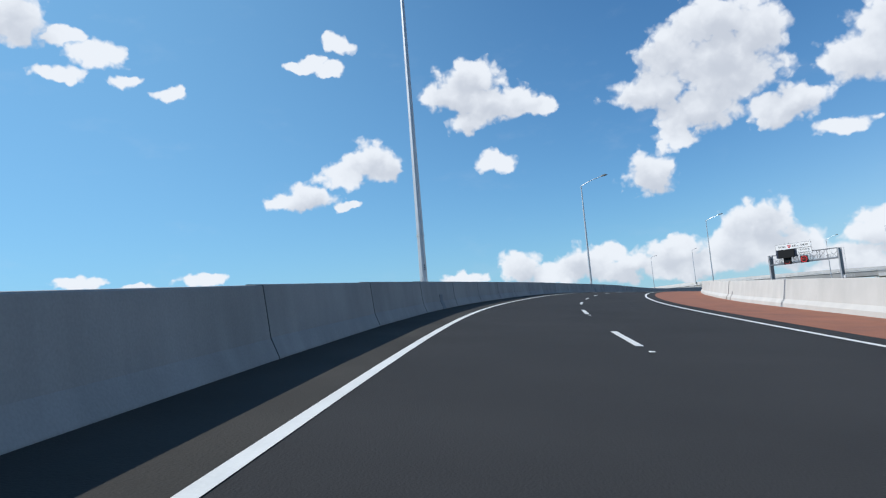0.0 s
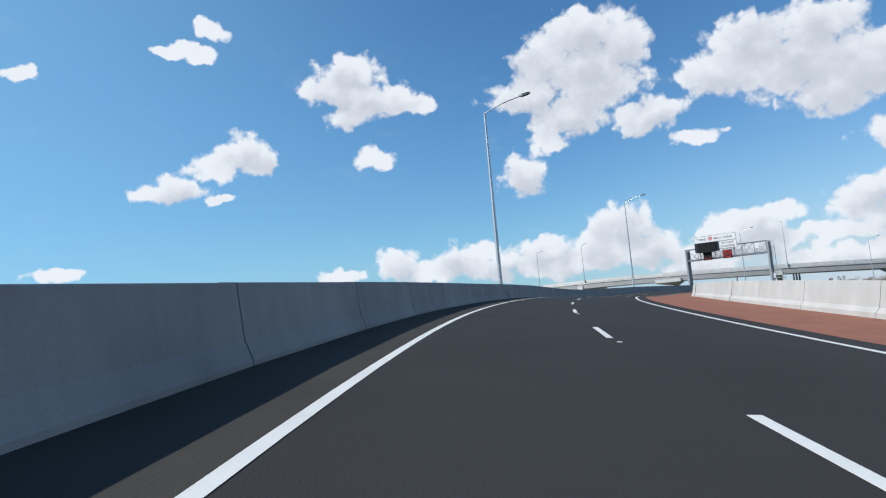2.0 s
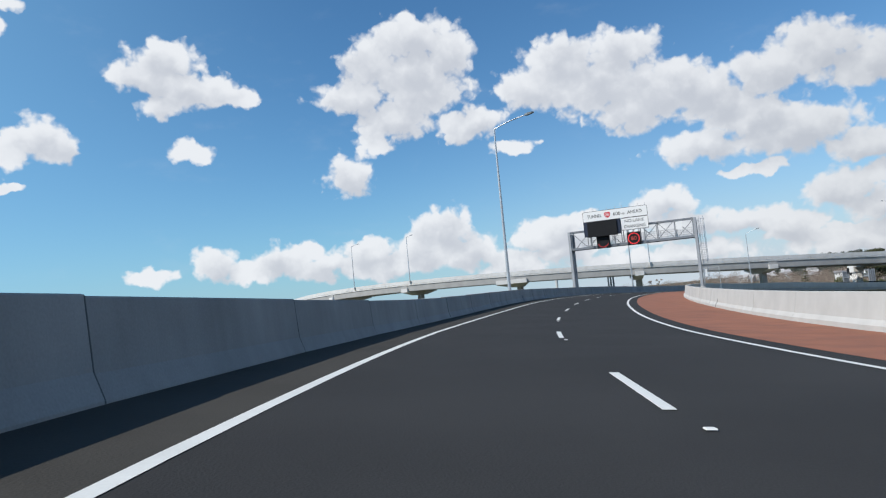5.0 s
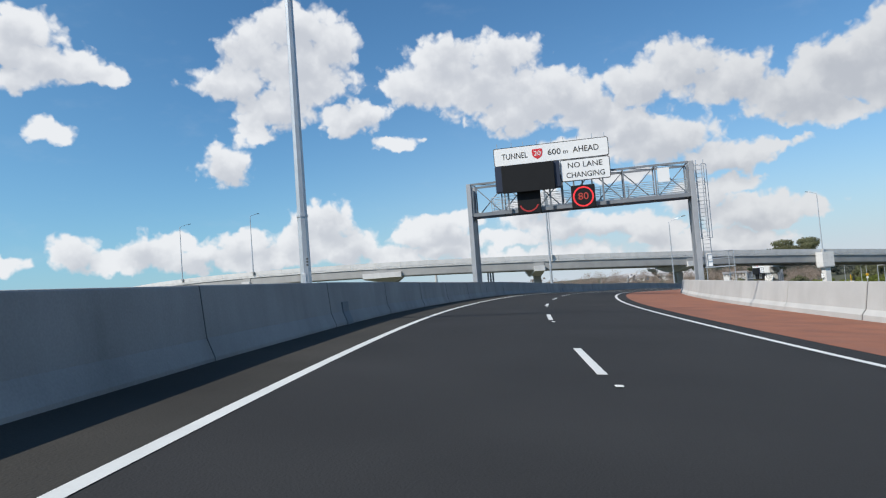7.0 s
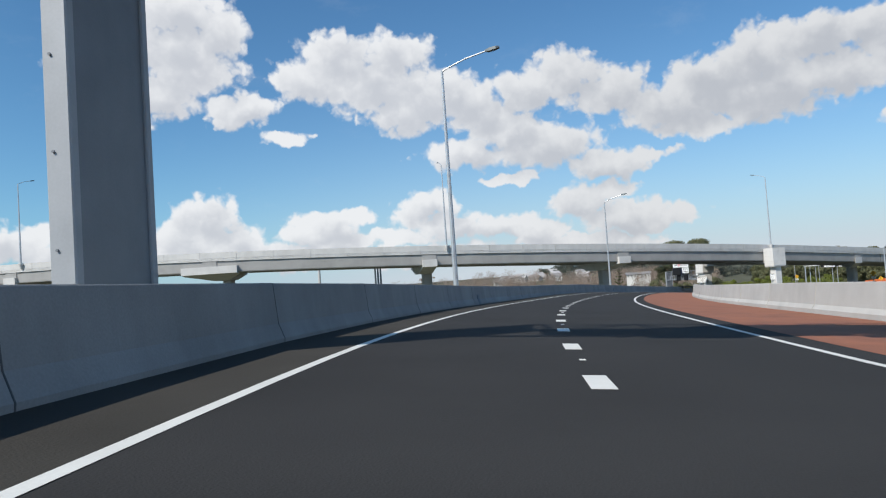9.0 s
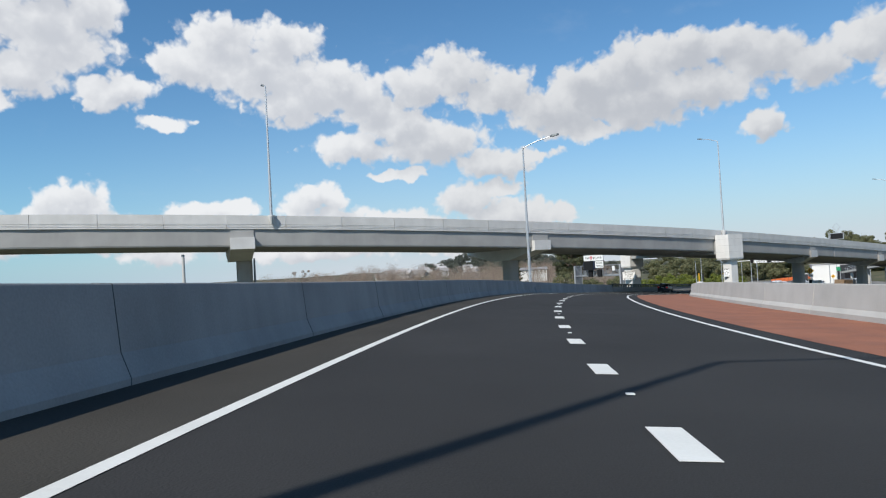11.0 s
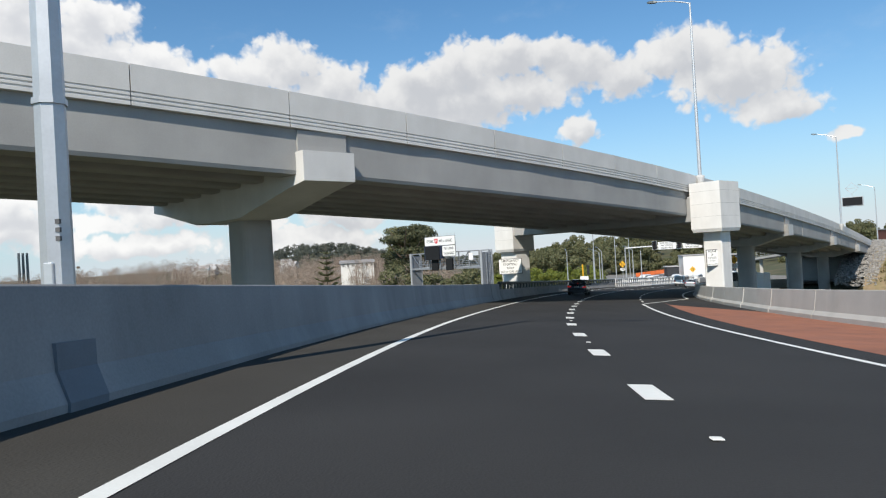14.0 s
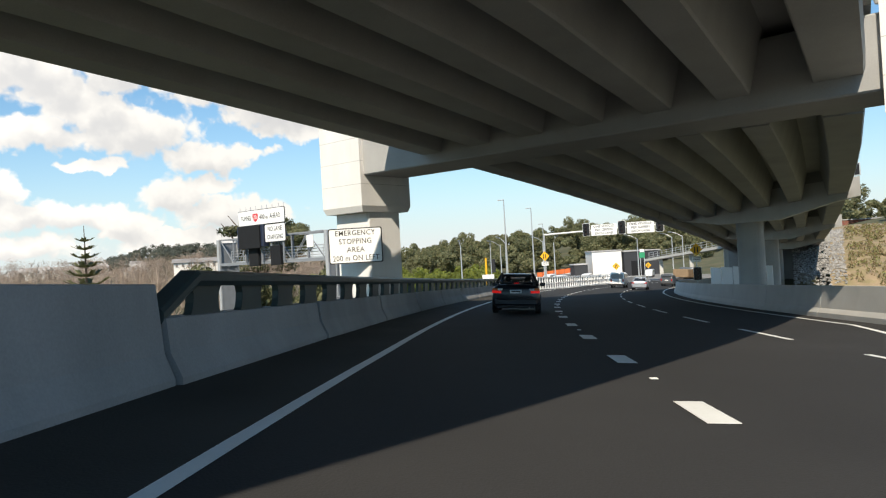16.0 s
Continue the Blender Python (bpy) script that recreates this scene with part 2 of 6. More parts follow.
def material(name, color, rough=0.8, metal=0.0, spread=0.15, scale=0.6, grain=40.0, bump=0.15, second=None, streak=0.0,
             random_tone=0.0, spec=0.5, emit=0.0, coat=0.0, island=0.0):
    """Base colour varied by broad stains and fine grain, with a fine relief."""
    mt = bpy.data.materials.new(name)
    mt.use_nodes = True
    nt = mt.node_tree
    N, L = nt.nodes.new, nt.links.new
    b = nt.nodes["Principled BSDF"]
    b.inputs["Roughness"].default_value, b.inputs["Metallic"].default_value = rough, metal
    b.inputs["Specular IOR Level"].default_value = spec
    b.inputs["Coat Weight"].default_value = coat
    pos = N("ShaderNodeNewGeometry").outputs["Position"]

    def noise_at(sc, det, stretch=None):
        n = N("ShaderNodeTexNoise")
        n.inputs["Scale"].default_value, n.inputs["Detail"].default_value = sc, det
        if stretch:
            mp = N("ShaderNodeVectorMath")
            mp.operation = "MULTIPLY"
            mp.inputs[1].default_value = stretch
            L(pos, mp.inputs[0])
            L(mp.outputs[0], n.inputs["Vector"])
        else:
            L(pos, n.inputs["Vector"])
        return n.outputs["Fac"]

    def math2(op, a, b_, c=None):
        n = N("ShaderNodeMath")
        n.operation = op
        for k, x in enumerate((a, b_, c)):
            if x is None:
                continue
            if isinstance(x, (int, float)):
                n.inputs[k].default_value = x
            else:
                L(x, n.inputs[k])
        return n.outputs[0]

    broad, fine = noise_at(scale, 5.0), noise_at(grain, 3.0)
    f = math2("ADD", math2("MULTIPLY", math2("SUBTRACT", broad, 0.5), 2.2 * spread), 1.0)
    f = math2("ADD", f, math2("MULTIPLY", math2("SUBTRACT", fine, 0.5), 0.9 * spread))
    if streak:
        s = noise_at(2.2, 4.0, (1.0, 1.0, 0.12))
        f = math2("ADD", f, math2("MULTIPLY", math2("SUBTRACT", s, 0.5), streak * 2))
    if random_tone:
        r = N("ShaderNodeObjectInfo").outputs["Random"]
        f = math2("ADD", f, math2("MULTIPLY", math2("SUBTRACT", r, 0.5), random_tone))
    if island:
        r = N("ShaderNodeNewGeometry").outputs["Random Per Island"]
        f = math2("ADD", f, math2("MULTIPLY", math2("SUBTRACT", r, 0.5), island))
    mixed = N("ShaderNodeMix")
    mixed.data_type = "RGBA"
    mixed.inputs["A"].default_value = (*color, 1)
    mixed.inputs["B"].default_value = (*(second or color), 1)
    if second:
        rmp = N("ShaderNodeMapRange")
        rmp.inputs["From Min"].default_value, rmp.inputs["From Max"].default_value = 0.4, 0.62
        if island:
            L(N("ShaderNodeNewGeometry").outputs["Random Per Island"], rmp.inputs["Value"])
        else:
            L(noise_at(scale * 1.7, 4.0), rmp.inputs["Value"])
        L(rmp.outputs["Result"], mixed.inputs["Factor"])
    else:
        mixed.inputs["Factor"].default_value = 0.0
    sc = N("ShaderNodeVectorMath")
    sc.operation = "SCALE"
    L(mixed.outputs["Result"], sc.inputs[0]), L(f, sc.inputs["Scale"])
    L(sc.outputs[0], b.inputs["Base Color"])
    if bump:
        bp = N("ShaderNodeBump")
        bp.inputs["Strength"].default_value, bp.inputs["Distance"].default_value = bump, 0.01
        L(fine, bp.inputs["Height"]), L(bp.outputs[0], b.inputs["Normal"])
    if emit:
        b.inputs["Emission Color"].default_value, b.inputs["Emission Strength"].default_value = (*color, 1), emit
    return mt


M_ASPHALT = material("asphalt", (0.036, 0.0355, 0.035), 0.85, spread=0.3, scale=0.35, grain=55, bump=0.6, spec=0.15)
M_VERGE = material("dusty_asphalt", (0.052, 0.049, 0.043), 0.9, spread=0.35, scale=0.5, grain=45, bump=0.6, spec=0.15)
M_ASPHALT_OLD = material("worn_asphalt", (0.20, 0.195, 0.185), 0.85, spread=0.2, scale=0.3, grain=50, bump=0.5)
M_RED = material("red_chip_seal", (0.30, 0.115, 0.062), 0.9, spread=0.25, scale=0.7, grain=45, bump=0.7, second=(0.25, 0.10, 0.06))
M_PAINT = material("road_paint", (0.72, 0.72, 0.68), 0.6, spread=0.14, scale=1.5, grain=30, bump=0.3)
# same barrier concrete in two tones: shade darkens this one, sun lightens the next
M_SHADED_CONC = material("shaded_barrier_concrete", (0.275, 0.272, 0.268), 0.85, spread=0.34, scale=0.55, grain=35, bump=0.2, streak=0.16, random_tone=0.10)
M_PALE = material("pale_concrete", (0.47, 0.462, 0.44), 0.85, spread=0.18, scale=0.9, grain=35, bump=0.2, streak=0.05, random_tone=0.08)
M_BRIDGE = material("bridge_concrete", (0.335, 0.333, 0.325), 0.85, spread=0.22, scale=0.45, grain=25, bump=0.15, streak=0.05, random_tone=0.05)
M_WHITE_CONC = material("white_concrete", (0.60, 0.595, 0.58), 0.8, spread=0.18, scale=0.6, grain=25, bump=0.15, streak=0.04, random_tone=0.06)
# lighter base than the crossheads, for the portal's corbels and columns
M_PORTAL = material("portal_white_concrete", (0.70, 0.69, 0.67), 0.8, spread=0.14, scale=0.6, grain=20, bump=0.15, streak=0.08)
M_GROUT = material("pale_joint_grout", (0.55, 0.54, 0.51), 0.9, spread=0.2, scale=3, grain=30, bump=0.2)
M_JOINT = material("joint_filler", (0.09, 0.092, 0.095), 0.9, spread=0.3, scale=3, grain=30, bump=0.2)
M_GALV = material("galvanised_steel", (0.52, 0.54, 0.56), 0.45, metal=0.55, spread=0.18, scale=2.5, grain=30, bump=0.05, streak=0.08)
M_GANTRY = material("grey_painted_steel", (0.205, 0.22, 0.24), 0.5, metal=0.0, spec=0.3, streak=0.08, spread=0.16, scale=1.5, grain=30, bump=0.05)
# flanges paler than the web: the sun on them is put into the colour
M_LIT_FLANGE = material("sunlit_flange_steel", (0.36, 0.375, 0.395), 0.6, metal=0.15, spread=0.16, scale=1.5, grain=30, bump=0.05, streak=0.1)
M_DARKSTEEL = material("dark_steel", (0.10, 0.12, 0.13), 0.5, metal=0.3, spread=0.15, scale=1.5, grain=30, bump=0.05)
M_SIGN = material("white_sign_face", (0.80, 0.80, 0.79), 0.5, spread=0.04, scale=0.6, grain=20, bump=0.0)
M_BLACK = material("black_lettering", (0.02, 0.02, 0.02), 0.6, spread=0.1, bump=0.0)
M_SIGNRED = material("red_sign_face", (0.60, 0.03, 0.04), 0.5, spread=0.05, bump=0.0)
M_YELLOW = material("yellow_sign_face", (0.80, 0.42, 0.02), 0.5, spread=0.05, bump=0.0)
M_GREENSIGN = material("green_sign_face", (0.02, 0.28, 0.13), 0.5, spread=0.05, bump=0.0)
M_NAVY = material("navy_painted_housing", (0.016, 0.024, 0.05), 0.5, spread=0.15, scale=2, bump=0.02)
M_PANEL = material("matt_black_panel", (0.012, 0.013, 0.015), 0.8, spec=0.25, spread=0.15, scale=2, bump=0.05)
M_LED = material("red_light_ring", (0.75, 0.03, 0.035), 0.5, spread=0.0, bump=0.0, emit=0.42)
M_LEDDIM = material("dim_red_light_ring", (0.36, 0.02, 0.02), 0.6, spread=0.0, bump=0.0, emit=0.06)
M_LEDNUM = material("dim_red_digits", (0.42, 0.05, 0.035), 0.6, spread=0.0, bump=0.0, emit=0.10)
M_GRASS = material("grass_and_scrub", (0.065, 0.072, 0.035), 0.95, spread=0.5, scale=0.12, grain=2, bump=0.4, second=(0.10, 0.09, 0.05))


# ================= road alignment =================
ALIGNMENT = (  # chainage, x, y, z on the camera's path 1.05 m over the surface, bank in degrees falling to the right
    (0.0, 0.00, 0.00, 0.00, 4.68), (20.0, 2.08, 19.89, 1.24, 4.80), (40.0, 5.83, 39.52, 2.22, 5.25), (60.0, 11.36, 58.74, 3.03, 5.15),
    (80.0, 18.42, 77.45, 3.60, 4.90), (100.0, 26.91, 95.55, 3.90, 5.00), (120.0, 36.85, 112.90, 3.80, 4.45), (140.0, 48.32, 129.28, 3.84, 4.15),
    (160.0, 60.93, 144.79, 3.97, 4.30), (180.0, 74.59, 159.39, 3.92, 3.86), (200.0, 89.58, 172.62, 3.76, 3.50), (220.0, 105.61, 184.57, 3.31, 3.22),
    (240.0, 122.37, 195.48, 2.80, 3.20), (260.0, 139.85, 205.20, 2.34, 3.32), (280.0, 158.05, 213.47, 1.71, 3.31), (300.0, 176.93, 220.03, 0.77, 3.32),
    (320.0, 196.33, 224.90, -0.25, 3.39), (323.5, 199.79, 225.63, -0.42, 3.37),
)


def spline(xs, ys, q):
    """Natural cubic spline through the rows."""
    n, h = len(xs), np.diff(xs)
    a, b = np.zeros((n, n)), np.zeros_like(ys)
    a[0, 0] = a[-1, -1] = 1
    for i in range(1, n - 1):
        a[i, i - 1:i + 2] = h[i - 1], 2 * (h[i - 1] + h[i]), h[i]
        b[i] = 6 * ((ys[i + 1] - ys[i]) / h[i] - (ys[i] - ys[i - 1]) / h[i - 1])
    m = np.linalg.solve(a, b)
    i = np.clip(np.searchsorted(xs, q) - 1, 0, n - 2)
    l, r, k = (xs[i + 1] - q)[:, None], (q - xs[i])[:, None], h[i][:, None]
    return m[i] * l ** 3 / (6 * k) + m[i + 1] * r ** 3 / (6 * k) + (ys[i] / k - m[i] * k / 6) * l + (ys[i + 1] / k - m[i + 1] * k / 6) * r


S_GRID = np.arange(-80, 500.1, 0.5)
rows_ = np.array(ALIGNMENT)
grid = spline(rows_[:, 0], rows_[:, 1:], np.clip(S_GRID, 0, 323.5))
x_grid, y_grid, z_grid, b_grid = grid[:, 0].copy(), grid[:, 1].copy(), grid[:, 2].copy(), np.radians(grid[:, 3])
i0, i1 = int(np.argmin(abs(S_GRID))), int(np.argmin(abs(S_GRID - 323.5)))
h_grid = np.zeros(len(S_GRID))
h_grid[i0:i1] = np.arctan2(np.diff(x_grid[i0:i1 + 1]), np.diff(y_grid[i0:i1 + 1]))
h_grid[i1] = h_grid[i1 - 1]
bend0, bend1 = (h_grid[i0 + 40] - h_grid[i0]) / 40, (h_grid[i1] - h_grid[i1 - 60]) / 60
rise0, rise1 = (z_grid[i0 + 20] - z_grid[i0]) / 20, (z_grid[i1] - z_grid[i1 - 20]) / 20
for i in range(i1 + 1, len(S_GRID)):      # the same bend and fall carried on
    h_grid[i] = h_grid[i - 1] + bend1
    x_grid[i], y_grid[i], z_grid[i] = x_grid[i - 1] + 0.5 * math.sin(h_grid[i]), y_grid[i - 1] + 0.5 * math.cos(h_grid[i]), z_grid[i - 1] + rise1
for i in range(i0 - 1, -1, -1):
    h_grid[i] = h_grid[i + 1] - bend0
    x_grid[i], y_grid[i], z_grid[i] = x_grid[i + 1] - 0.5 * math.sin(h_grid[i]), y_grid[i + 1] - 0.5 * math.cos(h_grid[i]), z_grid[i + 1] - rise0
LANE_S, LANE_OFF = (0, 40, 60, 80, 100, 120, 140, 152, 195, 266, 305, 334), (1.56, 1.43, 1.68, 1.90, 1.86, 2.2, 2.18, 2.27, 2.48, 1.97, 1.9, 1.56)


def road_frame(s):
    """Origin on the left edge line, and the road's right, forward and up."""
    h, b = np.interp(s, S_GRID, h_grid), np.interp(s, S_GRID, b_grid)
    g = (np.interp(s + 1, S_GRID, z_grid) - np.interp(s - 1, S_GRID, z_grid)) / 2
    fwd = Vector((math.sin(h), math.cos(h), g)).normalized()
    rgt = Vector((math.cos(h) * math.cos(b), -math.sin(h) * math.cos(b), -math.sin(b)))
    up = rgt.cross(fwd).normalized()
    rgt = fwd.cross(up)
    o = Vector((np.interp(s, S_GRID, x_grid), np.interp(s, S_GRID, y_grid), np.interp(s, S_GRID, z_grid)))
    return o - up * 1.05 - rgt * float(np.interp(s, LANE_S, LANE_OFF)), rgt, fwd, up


def road(s, lat, h=0.0):
    o, r, f, u = road_frame(s)
    return o + r * lat + u * h


def road_pose(s, lat, h=0.0, upright=False):
    """x to the right, y ahead, z up, at a place of the road."""
    o, r, f, u = road_frame(s)
    p = o + r * lat + u * h
    if upright:
        u = Vector((0, 0, 1))
        f = Vector((f.x, f.y, 0)).normalized()
        r = f.cross(u)
    return Matrix(((r.x, f.x, u.x, p.x), (r.y, f.y, u.y, p.y), (r.z, f.z, u.z, p.z), (0, 0, 0, 1)))


# ================= mesh helpers =================
def thing(name, m=None, label="", category="", group="", kind=""):
    ob = new(name)
    ob.empty_display_size = 0.2
    if m is not None:
        ob.matrix_world = m
    return tagged(ob, label, category, group, kind)


def mesh_of(bm, mat, smooth=False):
    me = bpy.data.meshes.new("mesh")
    bmesh.ops.recalc_face_normals(bm, faces=bm.faces)
    bm.to_mesh(me)
    bm.free()
    me.materials.append(mat)
    if smooth:
        for p in me.polygons:
            p.use_smooth = True
    return me


def part(name, bm, mat, parent=None, label="", smooth=False, m=None):
    ob = new(name, bm if isinstance(bm, bpy.types.Mesh) else mesh_of(bm, mat, smooth))
    if parent:
        ob.parent = parent
    if m is not None:
        ob.matrix_basis = m
    return tagged(ob, label) if label else ob


def box(bm, x0, x1, y0, y1, z0, z1, bevel=0.0, m=None):
    vs = [bm.verts.new((x, y, z)) for z in (z0, z1) for y in (y0, y1) for x in (x0, x1)]
    fs = [bm.faces.new([vs[i] for i in q]) for q in ((0, 2, 3, 1), (4, 5, 7, 6), (0, 1, 5, 4), (2, 6, 7, 3), (0, 4, 6, 2), (1, 3, 7, 5))]
    if bevel:
        es = list({e for f in fs for e in f.edges})
        r = bmesh.ops.bevel(bm, geom=es, offset=bevel, segments=1, affect="EDGES", clamp_overlap=True)
        vs = list({v for f in r["faces"] for v in f.verts} | {v for v in vs if v.is_valid})
    if m is not None:
        bmesh.ops.transform(bm, matrix=m, verts=[v for v in vs if v.is_valid])
    return bm


def tube(bm, p0, p1, r0, r1=None, n=8, caps=True):
    p0, p1 = Vector(p0), Vector(p1)
    r1 = r0 if r1 is None else r1
    q = (p1 - p0).to_track_quat("Z", "Y")
    rings = []
    for p, r in ((p0, r0), (p1, r1)):
        rings.append([bm.verts.new(p + q @ Vector((r * math.cos(k * 2 * math.pi / n), r * math.sin(k * 2 * math.pi / n), 0))) for k in range(n)])
    for k in range(n):
        bm.faces.new((rings[0][k], rings[0][(k + 1) % n], rings[1][(k + 1) % n], rings[1][k]))
    if caps:
        bm.faces.new(rings[0][::-1]), bm.faces.new(rings[1])
    return bm


def bar(bm, p0, p1, w, h):
    """A square bar between two points."""
    p0, p1 = Vector(p0), Vector(p1)
    d = p1 - p0
    q = d.to_track_quat("Z", "Y").to_matrix().to_4x4()
    return box(bm, -w / 2, w / 2, -h / 2, h / 2, 0, d.length, m=Matrix.Translation(p0) @ q)


def sweep(bm, places, closed=False, caps=False):
    """Skin rows of points, given place by place."""
    rows = [[bm.verts.new(p) for p in row] for row in places]
    n = len(rows[0])
    for a, b in zip(rows, rows[1:]):
        for k in range(n if closed else n - 1):
            bm.faces.new((a[k], a[(k + 1) % n], b[(k + 1) % n], b[k]))
    if caps:
        bm.faces.new(rows[0]), bm.faces.new(rows[-1][::-1])
    return bm


def lettering(text, size, mat, parent, x, z, y=-0.012, name="lettering", space=1.0, width=None):
    cu = bpy.data.curves.new("text", "FONT")
    cu.body, cu.size, cu.align_x, cu.align_y, cu.extrude, cu.space_character, cu.resolution_u = text, size, "CENTER", "CENTER", 0.003, space, 3
    cu.offset = 0.004 * size
    cu.materials.append(mat)
    ob = new(name, cu)
    ob.parent = parent
    ob.matrix_basis = pose(x, y, z, 90, 0, 0)
    if width:
        bpy.context.view_layer.update()
        ob.matrix_basis = pose(x, y, z, 90, 0, 0) @ Matrix.Diagonal((width / max(ob.dimensions.x, 0.01), 1, 1, 1))
    return ob


def board(bm, x0, x1, z0, z1, y0=0.0, y1=0.06, r=0.12, n=5):
    """An upright plate with rounded corners that faces -y."""
    ring = []
    for cx, cz, a in ((x1 - r, z1 - r, 0), (x0 + r, z1 - r, 90), (x0 + r, z0 + r, 180), (x1 - r, z0 + r, 270)):
        for k in range(n + 1):
            t = radians(a + 90 * k / n)
            ring.append((cx + r * math.cos(t), cz + r * math.sin(t)))
    return sweep(bm, [[(x, y, z) for x, z in ring] for y in (y0, y1)], closed=True, caps=True)


# ================= carriageway =================
def right_foot(s):
    return float(np.interp(s, (-80, 0, 50, 160, 280, 480), (10.0, 10.3, 11.4, 11.7, 11.8, 12.0)))


def strip(name, s0, s1, lat0, lat1, h, mat, step=2.0, cols=1):
    """A ribbon along the road; the laterals may be functions of s."""
    bm, rows, s = bmesh.new(), [], s0
    f0 = lat0 if callable(lat0) else (lambda q: lat0)
    f1 = lat1 if callable(lat1) else (lambda q: lat1)
    for s in np.linspace(s0, s1, max(2, int((s1 - s0) / step) + 1)):
        rows.append([road(s, f0(s) + (f1(s) - f0(s)) * k / cols, h) for k in range(cols + 1)])
    return part(name, sweep(bm, rows), mat)


DASH_LAT, RIGHT_LINE = 3.45, 7.1
tagged(strip("road", -70, 470, -1.75, lambda s: right_foot(s) + 0.6, 0.0, M_ASPHALT, cols=6),
       "dark asphalt carriageway banked through a right-hand bend", "road", kind="structure")


tagged(strip("verge", -70, 440, -1.7, -0.075, 0.004, M_VERGE), "dusty asphalt strip between the edge line and the barrier", "shoulder", kind="structure")


def ramp_section(s):
    w = right_foot(s) + 0.55
    return [road(s, lat, h) for lat, h in ((-2.02, -0.3), (-2.02, -0.75), (-0.6, -1.0), (0.9, -2.1), (w - 3.0, -2.1), (w - 1.2, -1.0), (w, -0.75), (w, -0.3), (w - 0.2, -0.03), (-1.8, -0.03))]


ramp_deck = thing("ramp_viaduct", None, "long curved concrete viaduct carrying the road over the ground", "viaduct", kind="structure")
part("deck", sweep(bmesh.new(), [ramp_section(s) for s in np.arange(-70, 441, 3.0)], closed=True, caps=True), M_BRIDGE, ramp_deck)
for s in np.arange(-55, 400, 32.0):
    c = road(s, right_foot(s) / 2, -2.0)
    bm = bmesh.new()
    tube(bm, (c.x, c.y, -13.0), c, 1.1, n=16)
    part("column", bm, M_BRIDGE, ramp_deck)


def red_end(s):
    return RIGHT_LINE + 0.65 + max(0, s - 290) * 0.02


tagged(strip("shoulder", -70, 331, red_end, lambda s: min(right_foot(s) + 0.15, max(red_end(s) + 0.05, right_foot(s) + 0.15 - max(0, s - 318) * 0.42)), 0.005, M_RED, cols=3),
       "red-brown chip-sealed shoulder beside the white edge line", "shoulder", kind="structure")
tagged(strip("edge_line", -70, 440, -0.07, 0.07, 0.006, M_PAINT), "solid white painted edge line beside the barrier", "road marking", kind="structure")
tagged(strip("edge_line", -70, 327, RIGHT_LINE - 0.07, RIGHT_LINE + 0.07, 0.009, M_PAINT), "solid white painted edge line beside the red shoulder", "road marking", kind="structure")


def swing(s):
    return RIGHT_LINE + min(1.0, (s - 326.8) / 16) * (right_foot(s) - 1.0 - RIGHT_LINE)


tagged(strip("edge_line", 326.8, 440, lambda s: swing(s) - 0.08, lambda s: swing(s) + 0.08, 0.011, M_PAINT), "white painted edge line swinging out round the merging lane", "road marking", kind="structure")


def dash(s, lat, length, width=0.12):
    m = road_pose(s + length / 2, lat, 0.006)
    bm = bmesh.new()
    box(bm, -width / 2, width / 2, -length / 2, length / 2, 0, 0.004)
    return bm, m


lane_dashes = thing("lane_line", None, "broken white painted lane line on dark asphalt", "road marking", kind="structure")
bm0, _ = dash(0, 0, 3.0)
dash_long = mesh_of(bm0, M_PAINT)
bm0, _ = dash(0, 0, 0.98, 0.26)
dash_block = mesh_of(bm0, M_PAINT)
bm0 = bmesh.new()
box(bm0, -0.045, 0.045, -0.045, 0.045, 0, 0.016, 0.008)
dash_short = mesh_of(bm0, M_PAINT)
for k in range(-7, 17):
    s = 12.4 + 10.4 * k if k < 0 else float(np.interp(k, (0, 7, 12, 13, 16), (12.4, 85.2, 140.8, 151.9, 184.4)))
    part("dash", dash_long, None, lane_dashes, m=road_pose(s, DASH_LAT + 0.05, 0.006))
    part("reflector", dash_short, None, lane_dashes, m=road_pose(s - 2.4, DASH_LAT + 0.07, 0.004))
for k in range(0, 66):
    s = float(np.interp(k, (0, 19, 28, 66), (192.2, 267.6, 305.1, 459.0)))
    part("dash", dash_block, None, lane_dashes, m=road_pose(s, DASH_LAT, 0.006))
    if k % 2 == 0:
        part("reflector", dash_short, None, lane_dashes, m=road_pose(s + 2.0, DASH_LAT + 0.02, 0.004))
merge_dashes = thing("lane_line", None, "broken white painted line between the through lane and merging lane", "road marking", kind="structure")
for k in range(14):
    s = 333 + 6.0 * k
    part("dash", dash_long, None, merge_dashes, m=road_pose(s, 7.3, 0.006))

# ================= barriers =================
def barrier_mesh(length, mat, side, top=1.04, single=False):
    """A concrete F-shape panel along y, foot at x = 0, body on the -x side (side = 1) or the +x side (-1)."""
    prof = [(0.0, -0.25), (0.0, 0.075), (-0.12, 0.33), (-0.235, top - 0.015), (-0.25, top), (-0.47, top), (-0.485, top - 0.015), (-0.50, -0.9), (-0.10, -0.9)]
    if single:      # a steep face over a flared toe
        prof[1:5] = [(0.0, 0.15), (-0.10, 0.30), (-0.165, top - 0.015), (-0.18, top)]
    bm = bmesh.new()
    sweep(bm, [[(side * x, y, z) for x, z in prof] for y in (-length / 2, length / 2)], closed=True, caps=True)
    return mesh_of(bm, mat)


LEFT_FOOT, PANEL = -1.5, 6.0


